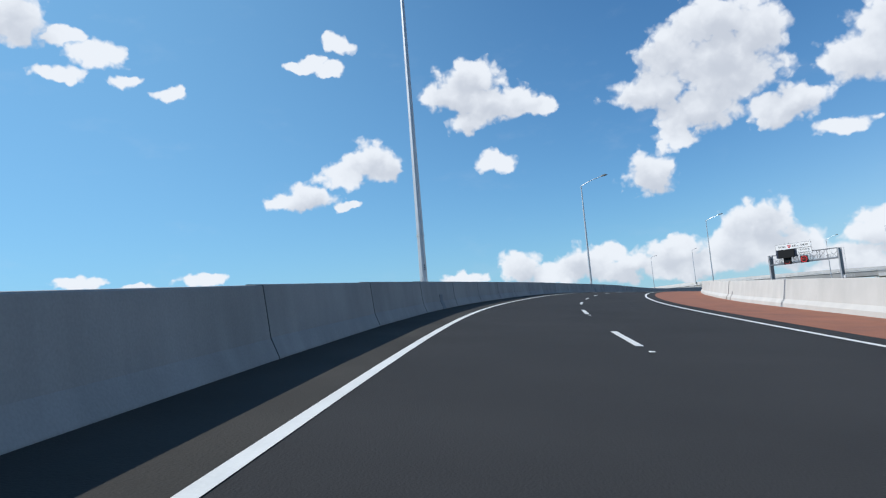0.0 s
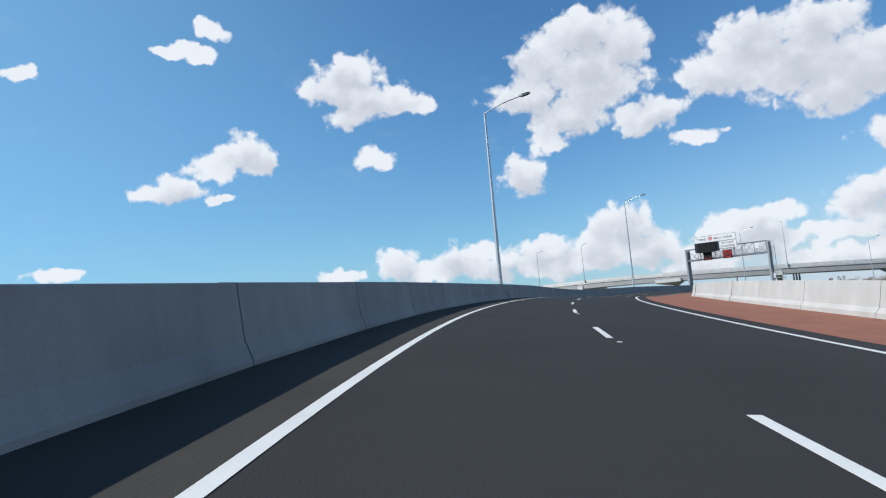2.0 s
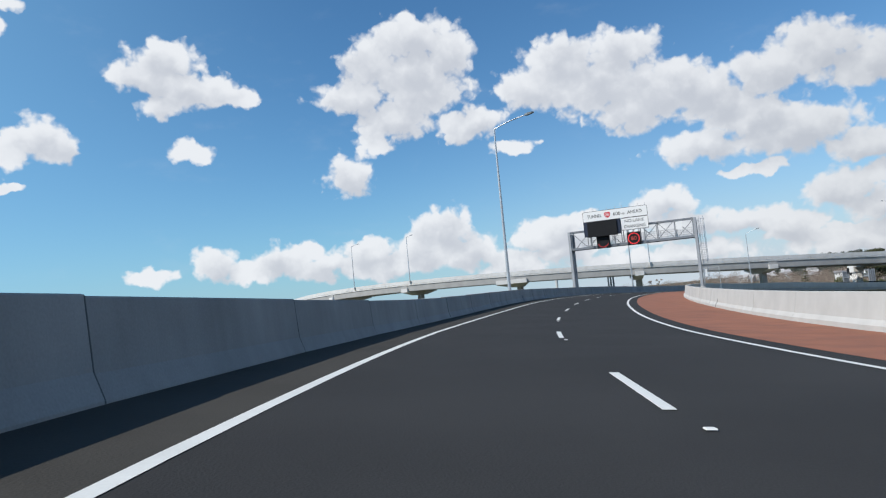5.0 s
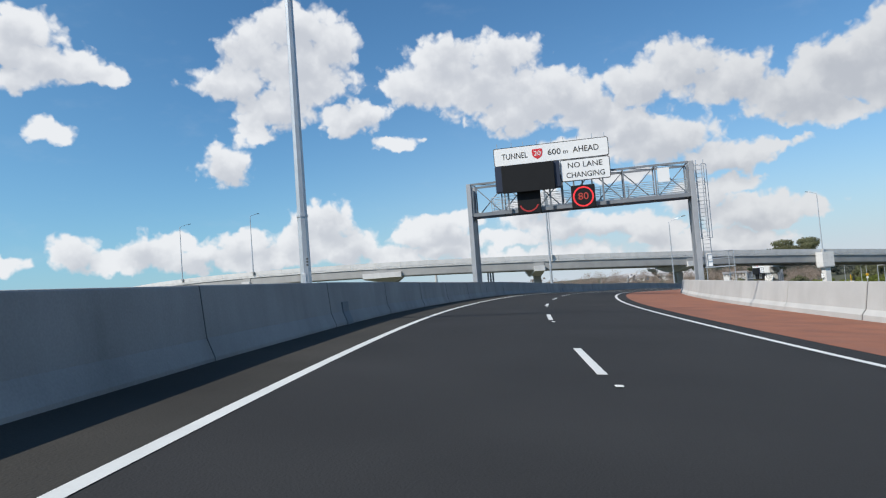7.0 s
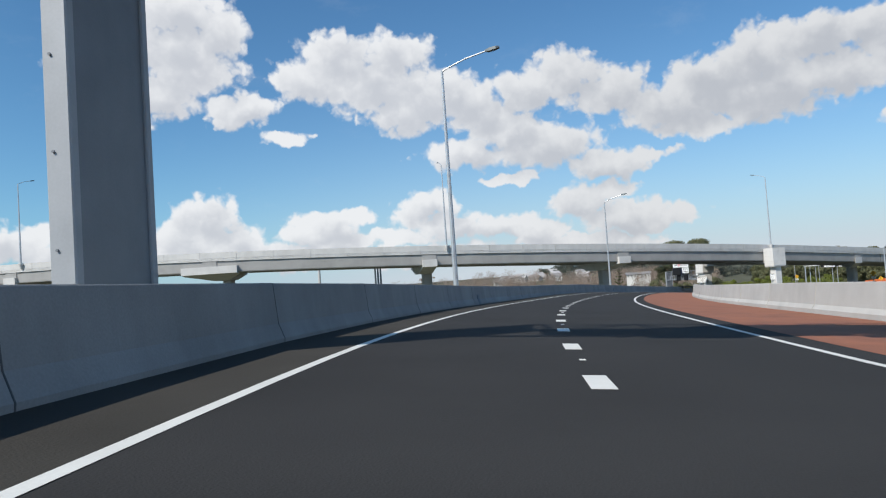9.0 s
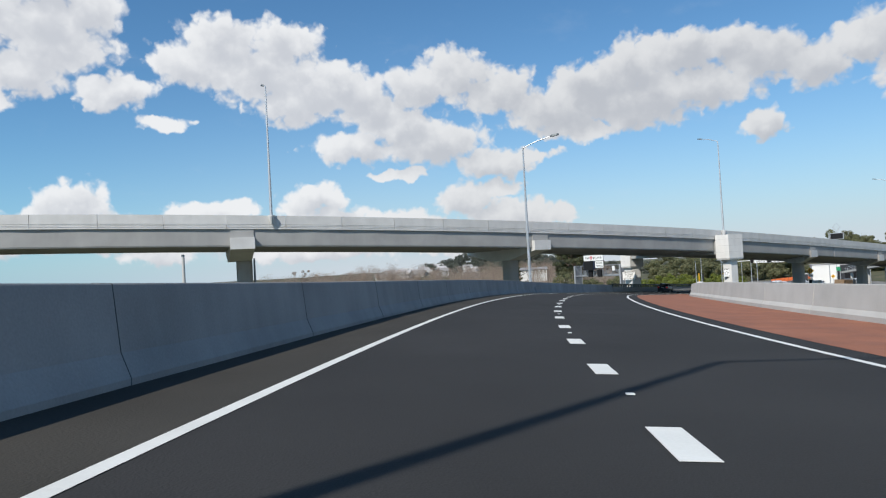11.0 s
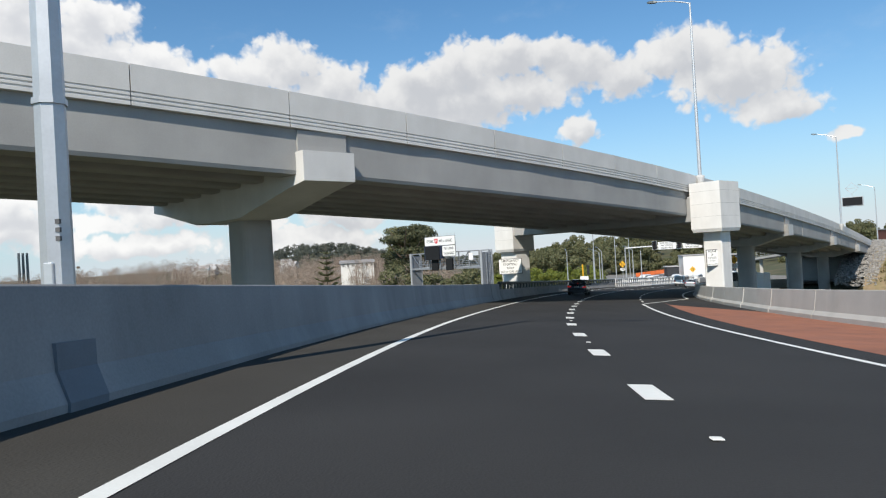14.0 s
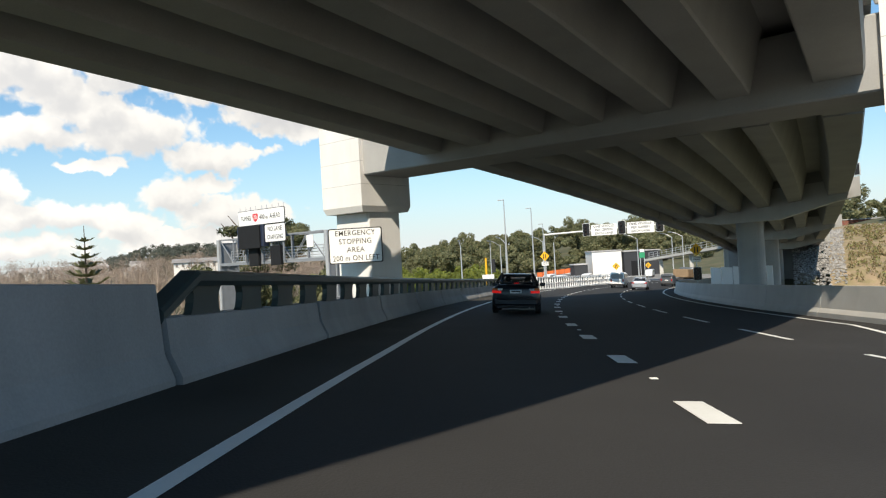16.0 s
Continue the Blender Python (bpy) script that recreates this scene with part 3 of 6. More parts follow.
def panel_pose(s0, s1, lat, length):
    """Fits a panel of the given length between two chainages."""
    a, b = road(s0, lat), road(s1, lat)
    f = (b - a).normalized()
    r = f.cross(road_frame((s0 + s1) / 2)[3]).normalized()
    u = r.cross(f)
    p = (a + b) / 2 + u * float(np.interp((s0 + s1) / 2, (0, 20, 60, 100, 126, 142, 180), (-0.07, -0.03, 0, -0.03, -0.1, -0.03, 0)))
    return Matrix(((r.x, f.x, u.x, p.x), (r.y, f.y, u.y, p.y), (r.z, f.z, u.z, p.z), (0, 0, 0, 1))) @ Matrix.Diagonal((1, (b - a).length / length + 0.001, 1, 1))


left_wall = thing("wall_left", None, "grey concrete road barrier of jointed panels", "barrier", kind="structure")
left_panel, left_panel_short = barrier_mesh(6.47 - 0.012, M_SHADED_CONC, 1), barrier_mesh(6.22 + 0.02, M_SHADED_CONC, 1)


def filler_mesh(half):
    """A strip of dark sealant lying on the face of the barrier."""
    bm = bmesh.new()
    sweep(bm, [[(x, y, z) for x, z in ((0.004, 0.0), (0.004, 0.077), (-0.116, 0.334), (-0.231, 1.028), (-0.246, 1.043), (-0.46, 1.043), (-0.49, -0.5))] for y in (-half, half)], closed=True, caps=True)
    return mesh_of(bm, M_JOINT)


filler, thin_filler = filler_mesh(0.009), filler_mesh(0.004)
for k in range(-11, 29):
    s = 8.95 + 6.47 * k
    part("panel", left_panel, None, left_wall, m=panel_pose(s, s + 6.47, LEFT_FOOT, 6.47))
    part("joint", filler, None, left_wall, m=panel_pose(s - 0.2, s + 0.2, LEFT_FOOT + 0.002, 0.4))
for k in range(0, 22):
    s = 196.58 + 6.22 * k
    if s < 321.5:
        part("panel", left_panel_short, None, left_wall, m=panel_pose(s, s + 6.22, LEFT_FOOT, 6.22))
        if s < 284:
            part("joint", thin_filler, None, left_wall, m=panel_pose(s - 0.2, s + 0.2, LEFT_FOOT + 0.002, 0.4))
part("panel", barrier_mesh(3.45, M_SHADED_CONC, 1), None, left_wall, m=road_pose(328.7, LEFT_FOOT))
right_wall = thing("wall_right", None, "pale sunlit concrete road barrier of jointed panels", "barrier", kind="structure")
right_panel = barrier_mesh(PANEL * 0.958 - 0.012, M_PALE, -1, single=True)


def right_pose(s):
    a, b = road(s - 1, right_foot(s - 1)), road(s + 1, right_foot(s + 1))
    m = road_pose(s, right_foot(s))
    u = m.col[2].to_3d()
    f = (b - a).normalized()
    r = f.cross(u).normalized()
    u = r.cross(f)
    p = road(s, right_foot(s))
    return Matrix(((r.x, f.x, u.x, p.x), (r.y, f.y, u.y, p.y), (r.z, f.z, u.z, p.z), (0, 0, 0, 1)))


for k in range(-10, 79):
    part("panel", right_panel, None, right_wall, m=right_pose(3 + PANEL * k))
    bm = bmesh.new()
    wide = 0.012 if k % 2 == 0 else 0.006
    sweep(bm, [[(-0.003, y, 0.02), (-0.003, y, 0.152), (0.097, y, 0.302), (0.161, y, 1.027), (0.178, y, 1.043), (0.44, y, 1.043), (0.44, y, 0.02)] for y in (-wide, wide)], closed=True, caps=True)
    part("joint", bm, M_JOINT if 3 + PANEL * k < 200 else M_GROUT, right_wall, m=right_pose(PANEL * k))
# flat grey patches mark the drains; nothing is cut into the wall
M_SCUPPER = material("grey_drain_patch", (0.20, 0.20, 0.195), 0.9, spread=0.2, scale=3, bump=0.2)
for s in (-12.0, 40.5, 91.0, 141.5, 191.8, 242.0, 290.0):
    bm = bmesh.new()
    sweep(bm, [[(-0.004, y, 0.02), (-0.004, y, 0.152), (0.096, y, 0.302), (0.108, y, 0.48), (0.13, y, 0.48), (0.13, y, 0.02)] for y in (-0.13, 0.13)], closed=True, caps=True)
    part("scupper", bm, M_SCUPPER, right_wall, "grey drain patch on the wall face", m=right_pose(s))


# ================= street lamps =================
def lamp_meshes(height, reach):
    pole = bmesh.new()
    tube(pole, (0, 0, 0), (0, 0, height), 0.155, 0.07, 8)
    collar = bmesh.new()
    tube(collar, (0, 0, 2.75), (0, 0, 2.81), 0.158, 0.157, 8)
    hatch = bmesh.new()
    box(hatch, -0.05, 0.05, -0.152, -0.12, 0.75, 1.25, 0.01)
    marks = []
    for k in range(3):
        marks.append(("text_bar", mesh_of(box(bmesh.new(), 0.07, 0.115, -0.118, -0.09, 1.45 + 0.08 * k, 1.495 + 0.08 * k), M_JOINT)))
    base = bmesh.new()
    box(base, -0.26, 0.26, -0.26, 0.26, -0.05, 0.03, 0.01)
    arm = bmesh.new()
    pts = [(0, 0, height - 0.05), (0.35, 0, height + 0.12), (reach * 0.5, 0, height + 0.5), (reach, 0, height + 0.82)]
    for a, b in zip(pts, pts[1:]):
        tube(arm, a, b, 0.05, 0.045, 8)
    head = bmesh.new()
    sweep(head, [[(x, -w, z0), (x, w, z0), (x, w * 0.8, z1), (x, -w * 0.8, z1)] for x, w, z0, z1 in
                 ((reach - 0.1, 0.06, height + 0.77, height + 0.87), (reach + 0.15, 0.16, height + 0.76, height + 0.95), (reach + 0.55, 0.17, height + 0.84, height + 1.0), (reach + 0.75, 0.1, height + 0.9, height + 0.98))],
          closed=True, caps=True)
    return [("pole", mesh_of(pole, M_GALV)), ("collar", mesh_of(collar, M_GALV)), ("hatch", mesh_of(hatch, M_GALV)), ("base_plate", mesh_of(base, M_GALV)),
            ("arm", mesh_of(arm, M_GALV)), ("lamp_head", mesh_of(head, M_DARKSTEEL))] + marks


def street_lamp(m, meshes, label, group):
    t = thing("street_lamp", m, label, "street lamp", group)
    for n, me in meshes:
        part(n, me, None, t)
    return t


TALL = lamp_meshes(13.6, 2.7)
first_lamp = street_lamp(road_pose(25.7, -2.28, 0.0, upright=True), TALL, "tall tapered galvanised steel street lamp behind the barrier", "lamps along the road")
for s, lat in ((88.6, -2.12), (224.0, -3.0), (291.8, -2.14)):
    copy_thing(first_lamp, road_pose(s, lat, 0.0, upright=True))
street_lamp(road_pose(160.0, -2.85, 0.0, upright=True), lamp_meshes(15.3, 2.9), "tall tapered galvanised steel street lamp behind the barrier", "lamps along the road")

# ================= sign gantry =================
def signal_ring(cx, cz, a0, a1, y=-0.352):
    """A flat ring, or an arc of one, standing a little proud of a display."""
    n, rows = 48, []
    for k in range(n + 1):
        a = radians(a0 + (a1 - a0) * k / n)
        rows.append([(cx + r * math.cos(a), q, cz + r * math.sin(a)) for r, q in ((0.625, y), (0.625, y - 0.012), (0.735, y - 0.012), (0.735, y))])
    return sweep(bmesh.new(), rows)


def gantry(m, words, lit, label, span=15.85, x0=2.15, f=1.0):
    """Posts, trussed beam with a walkway, and boards from x0 on; f narrows the boards."""
    g = thing("sign_gantry", m, label, "sign gantry")
    low, high, deep = 6.1, 8.4, 2.0
    for x in (0.0, span):
        bm = bmesh.new()      # web between two flanges
        box(bm, x - 0.13, x + 0.13, 0.05, deep - 0.05, -1.5, high - 0.25, 0.01)
        post = part("post", bm, M_GANTRY, g)
        for y in (0.0, deep):
            bm = bmesh.new()
            box(bm, x - 0.17, x + 0.17, y - 0.09, y + 0.09, -1.5, high + 0.05, 0.02)
            part("flange", bm, M_LIT_FLANGE, post, "galvanised flange with sunlight put into its paler grey")
        for y in (-0.1, deep + 0.1):
            for z in (0.3, 1.55, 2.8, 4.05, 5.3):
                bm = bmesh.new()
                tube(bm, (x - 0.06, y - 0.015, z), (x - 0.06, y + 0.015, z), 0.02, n=6)
                part("bolt", bm, M_GANTRY, post)
        bm = bmesh.new()
        sg = 1 if x == 0 else -1
        sweep(bm, [[(x + sg * 0.1, y, low - 0.5), (x + sg * 0.1, y, low), (x + sg * 0.4, y, low)] for y in (0.9, 1.1)], closed=True, caps=True)
        part("gusset", bm, M_GANTRY, post)
        bm = bmesh.new()
        box(bm, x - 0.3, x + 0.3, -0.3, deep + 0.3, -1.5, -0.25, 0.03)
        part("footing", bm, M_PALE, g)
    for z, hh in ((low, 0.13), (high, 0.07)):
        for y in (0.06, deep - 0.06):
            bm = bmesh.new()
            box(bm, 0.17, span - 0.17, y - 0.06, y + 0.06, z - hh, z + hh)
            part("chord", bm, M_GANTRY, g)
    bays = 7
    for k in range(bays + 1):
        x = 0.25 + (span - 0.5) * k / bays
        for y in (0.06, deep - 0.06):
            bm = bmesh.new()
            bar(bm, (x, y, low), (x, y, high), 0.09, 0.09)
            part("upright", bm, M_GANTRY, g)
        for z in (low, high):
            bm = bmesh.new()
            bar(bm, (x, 0.1, z), (x, deep - 0.1, z), 0.08, 0.08)
            part("cross_bar", bm, M_GANTRY, g)
        if k < bays:
            x1 = 0.25 + (span - 0.5) * (k + 1) / bays
            for y in (0.06, deep - 0.06):
                bm = bmesh.new()
                up = (k + (y > 1)) % 2
                bar(bm, (x, y, low if up else high), (x1, y, high if up else low), 0.07, 0.07)
                part("diagonal", bm, M_GANTRY, g)
            bm = bmesh.new()
            bar(bm, (x, 0.1, high), (x1, deep - 0.1, high), 0.05, 0.05)
            part("brace", bm, M_GANTRY, g)
    for k in range(11):
        a, b = 1.6 + (span - 1.8) * k / 11, 1.6 + (span - 1.8) * (k + 1) / 11
        bm = bmesh.new()
        box(bm, a + 0.01, b - 0.01, 0.35, 1.55, low + 0.05, low + 0.10)
        part("walkway_panel", bm, M_DARKSTEEL, g, "dark steel grating walkway panel")
    for y in (0.32, 1.58):
        bm = bmesh.new()
        box(bm, 1.6, span - 0.2, y - 0.01, y + 0.01, low + 0.0, low + 0.24)
        part("kick_plate", bm, M_GALV, g)
        for z in (0.42, 0.68, 0.94, 1.2):
            bm = bmesh.new()
            tube(bm, (1.6, y, low + z), (span - 0.3, y, low + z), 0.022, n=6)
            part("handrail", bm, M_GALV, g)
        for k in range(8):
            x = 1.6 + (span - 1.9) * k / 7
            bm = bmesh.new()
            tube(bm, (x, y, low), (x, y, low + 1.2), 0.025, n=6)
            part("rail_post", bm, M_GALV, g)
    # boards
    wide, mid = 8.2 * f, 4.75 * f
    bm = bmesh.new()
    board(bm, x0 - 0.03, x0 + wide + 0.03, 9.42, 10.78, -0.40, -0.34, 0.15)
    top = part("sign_board", bm, M_BLACK, g, "black-edged white motorway sign with black lettering")
    bm = bmesh.new()
    board(bm, x0 + 0.02, x0 + wide - 0.02, 9.47, 10.73, -0.42, -0.40)
    part("sign_face", bm, M_SIGN, top)
    lettering("TUNNEL", 0.60, M_BLACK, top, x0 + 0.185 * wide, 10.08, -0.43, width=0.232 * wide)
    num, rest = words.split(" ", 1)
    lettering(num, 0.60, M_BLACK, top, x0 + 0.535 * wide, 10.08, -0.43, width=0.113 * wide)
    lettering("m", 0.46, M_BLACK, top, x0 + 0.634 * wide, 10.03, -0.43, width=0.04 * wide)
    lettering(rest.split(" ")[1], 0.60, M_BLACK, top, x0 + 0.81 * wide, 10.08, -0.43, width=0.222 * wide)
    cx = x0 + 0.387 * wide
    out = [(-0.30, 0.37), (0.30, 0.37), (0.37, 0.34), (0.385, 0.12), (0.34, -0.12), (0.2, -0.27), (0.0, -0.37), (-0.2, -0.27), (-0.34, -0.12), (-0.385, 0.12), (-0.37, 0.34)]
    sweep_rows = [[(cx + x, y, 10.08 + z) for x, z in out] for y in (-0.435, -0.42)]
    shield = part("shield", sweep(bmesh.new(), sweep_rows, closed=True, caps=True), M_SIGNRED, top, "red shield-shaped route marker")
    lettering("20", 0.48, M_SIGN, shield, cx, 10.11, -0.445, width=0.5)
    bm = bmesh.new()
    board(bm, x0 + mid - 0.03, x0 + wide + 0.03, 7.82, 9.40, -0.40, -0.34, 0.15)
    low_sign = part("sign_board", bm, M_BLACK, g, "black-edged white sign with black lettering")
    bm = bmesh.new()
    board(bm, x0 + mid + 0.02, x0 + wide - 0.02, 7.87, 9.35, -0.42, -0.40)
    part("sign_face", bm, M_SIGN, low_sign)
    cx = x0 + (mid + wide) / 2
    lettering("NO LANE", 0.55, M_BLACK, low_sign, cx, 8.95, -0.43, width=0.70 * (wide - mid))
    lettering("CHANGING", 0.55, M_BLACK, low_sign, cx, 8.24, -0.43, width=0.78 * (wide - mid))
    bm = bmesh.new()
    box(bm, x0, x0 + mid - 0.06, -0.62, 0.02, 7.5, 9.40, 0.03)
    vms = part("message_panel", bm, M_NAVY, g, "navy housing of an unlit message panel")
    bm = bmesh.new()
    box(bm, x0 + 0.5 * f, x0 + mid - 0.45 * f, -0.80, -0.62, 7.38, 9.38, 0.02)
    part("screen", bm, M_PANEL, vms, "matt black screen standing proud")
    for cx, on in ((x0 + 0.28 * wide, lit[0]), (x0 + 0.755 * wide, lit[1])):
        h = 0.84 * f
        bm = bmesh.new()
        box(bm, cx - h, cx + h, -0.35, -0.02, 5.82, 7.5, 0.03)
        p = part("lane_signal", bm, M_PANEL, g, "square black speed-limit display")
        bm = bmesh.new()
        tube(bm, (cx, -0.15, 7.48), (cx, -0.15, 7.85), 0.05, n=6)
        part("hanger", bm, M_DARKSTEEL, p)
        if on == 1:
            part("ring", signal_ring(cx, 6.66, 0, 360), M_LED, p, "lit red ring")
            lettering("80", 0.72, M_LEDNUM, p, cx, 6.66, -0.362, width=0.72)
        elif on:
            part("ring", signal_ring(cx, 6.66, 200, 340), M_LEDDIM, p, "dim red arc, the rest of the ring dark")
    for k in range(9):
        bm = bmesh.new()
        x = x0 + wide * (0.03 + 0.118 * k) + (0.1 if k % 3 == 1 else 0)
        tube(bm, (x, -0.3, 10.7), (x, -0.3, 11.12), 0.022, n=5)
        part("bird_spike", bm, M_GALV, top)
    for q in (0.1, 0.47, 0.68, 0.93):
        x = x0 + q * wide
        bm = bmesh.new()
        box(bm, x - 0.06, x + 0.06, -0.34, -0.2, 6.1, 10.6)
        part("bracket", bm, M_GANTRY, g)
        bm = bmesh.new()
        bar(bm, (x, 0.1, high), (x, -0.22, 10.2), 0.06, 0.06)
        part("stay", bm, M_GANTRY, g)
    bm = bmesh.new()
    box(bm, span - 2.3, span - 1.5, -0.12, -0.04, 7.15, 8.15)
    part("plate", bm, M_SIGN, g, "blank white plate")
    # caged ladder and platform beside the right post
    bm = bmesh.new()
    for x in (span + 0.45, span + 0.95):
        tube(bm, (x, 1.0, 1.0), (x, 1.0, high + 0.2), 0.025, n=6)
    for k in range(26):
        z = 1.2 + k * 0.28
        tube(bm, (span + 0.45, 1.0, z), (span + 0.95, 1.0, z), 0.015, n=5)
    part("ladder", bm, M_GALV, g)
    hoop = [(0.7 + 0.42 * math.cos(radians(a)), 1.0 - 0.75 * math.sin(radians(a))) for a in range(0, 181, 30)]
    for z in (3.0, 4.3, 5.6, 6.9, 8.2):
        bm = bmesh.new()
        pts = [(span + x, y, z) for x, y in hoop]
        for a, b in zip(pts, pts[1:]):
            bar(bm, a, b, 0.05, 0.02)
        part("cage_hoop", bm, M_GALV, g)
    for x, y in hoop[1:-1:2]:
        bm = bmesh.new()
        bar(bm, (span + x, y, 3.0), (span + x, y, 8.2), 0.05, 0.02)
        part("cage_strap", bm, M_GALV, g)
    bm = bmesh.new()
    box(bm, span + 0.3, span + 2.2, -0.4, 1.6, 0.9, 0.98)
    plat = part("platform", bm, M_GALV, g, "galvanised access platform")
    for x, y in ((span + 0.35, -0.35), (span + 2.15, -0.35), (span + 2.15, 1.55), (span + 0.35, 1.55)):
        bm = bmesh.new()
        tube(bm, (x, y, -1.4), (x, y, 2.0), 0.03, n=6)
        part("post", bm, M_GALV, plat)
    for z in (1.5, 2.0):
        for a, b in (((span + 0.35, -0.35), (span + 2.15, -0.35)), ((span + 2.15, -0.35), (span + 2.15, 1.55))):
            bm = bmesh.new()
            tube(bm, (*a, z), (*b, z), 0.025, n=6)
            part("guard_rail", bm, M_GALV, plat)
    bm = bmesh.new()
    box(bm, span + 0.45, span + 0.8, -0.2, 0.1, 1.0, 1.9, 0.02)
    part("control_box", bm, M_SIGN, plat, "white control box")
    return g


def upright_pose(p, q):
    """Origin at p, x level towards q, z up."""
    p, q = Vector(p), Vector(q)
    d = Vector((q.x - p.x, q.y - p.y, 0)).normalized()
    f = Vector((-d.y, d.x, 0))
    return Matrix(((d.x, f.x, 0, p.x), (d.y, f.y, 0, p.y), (0, 0, 1, p.z), (0, 0, 0, 1)))


gantry(upright_pose((80.6, 172.3, 3.05), (91.6, 160.6, 3.05)), "600 m AHEAD", (2, 1), "grey steel sign gantry spanning the carriageway, signs lit by the sun")
gantry(upright_pose((258.2, 262.3, -6.5), (251.6, 247.9, -6.5)), "400 m AHEAD", (0, 0), "grey steel sign gantry over the neighbouring carriageway", 15.2, 4.0, 0.8)


# ================= flyover =================
U_GRID = np.arange(-330, 230.1, 1.0)
uq = U_GRID / 100
uc = np.clip(uq, -1.7, 1.25)
fly_h = 1.953 - 0.3841 * uc + 0.1322 * uc ** 2 + (uq - uc) * (-0.3841 + 0.2644 * uc)
fly_h = np.where(U_GRID > 20, np.interp(U_GRID, (20, 45, 110, 230), (1.8814, 1.825, 1.79, 1.76)), fly_h)
fly_z = 7.8046 - 4.4687 * uc - 0.4783 * uc ** 2 + 0.6674 * uc ** 3 + (uq - uc) * (-4.4687 - 0.9566 * uc + 2.0022 * uc ** 2)
fly_z = np.where(U_GRID > 20, 6.897 - 0.0505 * (U_GRID - 20) - 0.00005 * (U_GRID - 20) ** 2, fly_z)
fly_x, fly_y = np.cumsum(np.sin(fly_h)), np.cumsum(np.cos(fly_h))
u0 = int(np.argmin(abs(U_GRID)))
fly_x, fly_y = fly_x - fly_x[u0] + 196.5309, fly_y - fly_y[u0] + 227.1236
DECK = 15.6


def fly(u, off=0.0, dz=0.0):
    """A place on the flyover: off metres in from its near parapet's face, dz from the parapet's top."""
    h = float(np.interp(u, U_GRID, fly_h))
    n = Vector((-math.cos(h), math.sin(h), 0))
    return Vector((np.interp(u, U_GRID, fly_x), np.interp(u, U_GRID, fly_y), np.interp(u, U_GRID, fly_z) + dz)) + n * off


def fly_pose(u, off=0.0, dz=0.0):
    """x along the flyover, y in from the near parapet."""
    h = float(np.interp(u, U_GRID, fly_h))
    p = fly(u, off, dz)
    return Matrix(((math.sin(h), -math.cos(h), 0, p.x), (math.cos(h), math.sin(h), 0, p.y), (0, 0, 1, p.z), (0, 0, 0, 1)))


flyover = thing("flyover", None, "long curved concrete motorway flyover on tapered piers", "flyover", kind="structure")


def fly_sweep(prof, u_a, u_b, step=3.0):
    bm = bmesh.new()
    return sweep(bm, [[fly(u, o, z) for o, z in prof] for u in np.linspace(u_a, u_b, max(2, int((u_b - u_a) / step) + 1))], closed=True, caps=True)


part("deck", fly_sweep([(0.1, -1.38), (0.1, -0.95), (DECK - 0.1, -0.95), (DECK - 0.1, -1.38), (DECK - 0.9, -1.5), (0.9, -1.5)], -320, 220), M_BRIDGE, flyover)
# near parapet in 6 m panels with three grooves along the foot
groove = [(0.0, 0.0), (0.0, -0.93), (0.035, -0.95), (0.035, -0.985), (0.0, -1.005), (0.0, -1.08), (0.035, -1.1), (0.035, -1.135), (0.0, -1.155),
          (0.0, -1.23), (0.035, -1.25), (0.035, -1.285), (0.0, -1.305), (0.0, -1.42), (0.28, -1.42), (0.22, 0.0)]
for k in range(-54, 37):
    u = 0.5 + 6.0 * k
    part("parapet_panel", fly_sweep(groove, u + 0.02, u + 5.98, 6.0), M_WHITE_CONC, flyover)
part("far_parapet", fly_sweep([(DECK, 0.0), (DECK, -1.42), (DECK - 0.25, -1.42), (DECK - 0.22, 0.0)], -320, 220), M_WHITE_CONC, flyover)
FLY_END = 152.0
PIERS = (-226, -190, -154, -118, -82.0, -46.0, -10.0, 29.0, 64.0, 95.0, 126.0)
ENDS = (-320,) + PIERS + (FLY_END,)
for a, b in zip(ENDS, ENDS[1:]):
    for j in range(7):
        o = 0.32 + j * 2.18
        prof = [(o, -1.4), (o + 0.42, -3.18), (o + 0.46, -3.25), (o + 1.30, -3.25), (o + 1.34, -3.18), (o + 1.76, -1.4)]
        if j == 0:
            prof = [(0.20, -1.4), (0.20, -3.1), (0.26, -3.25), (o + 1.05, -3.25), (o + 1.1, -3.18), (o + 1.45, -1.4)]
        part("girder", fly_sweep(prof, a + 0.15, b - 0.15, 6.0), M_BRIDGE, flyover)


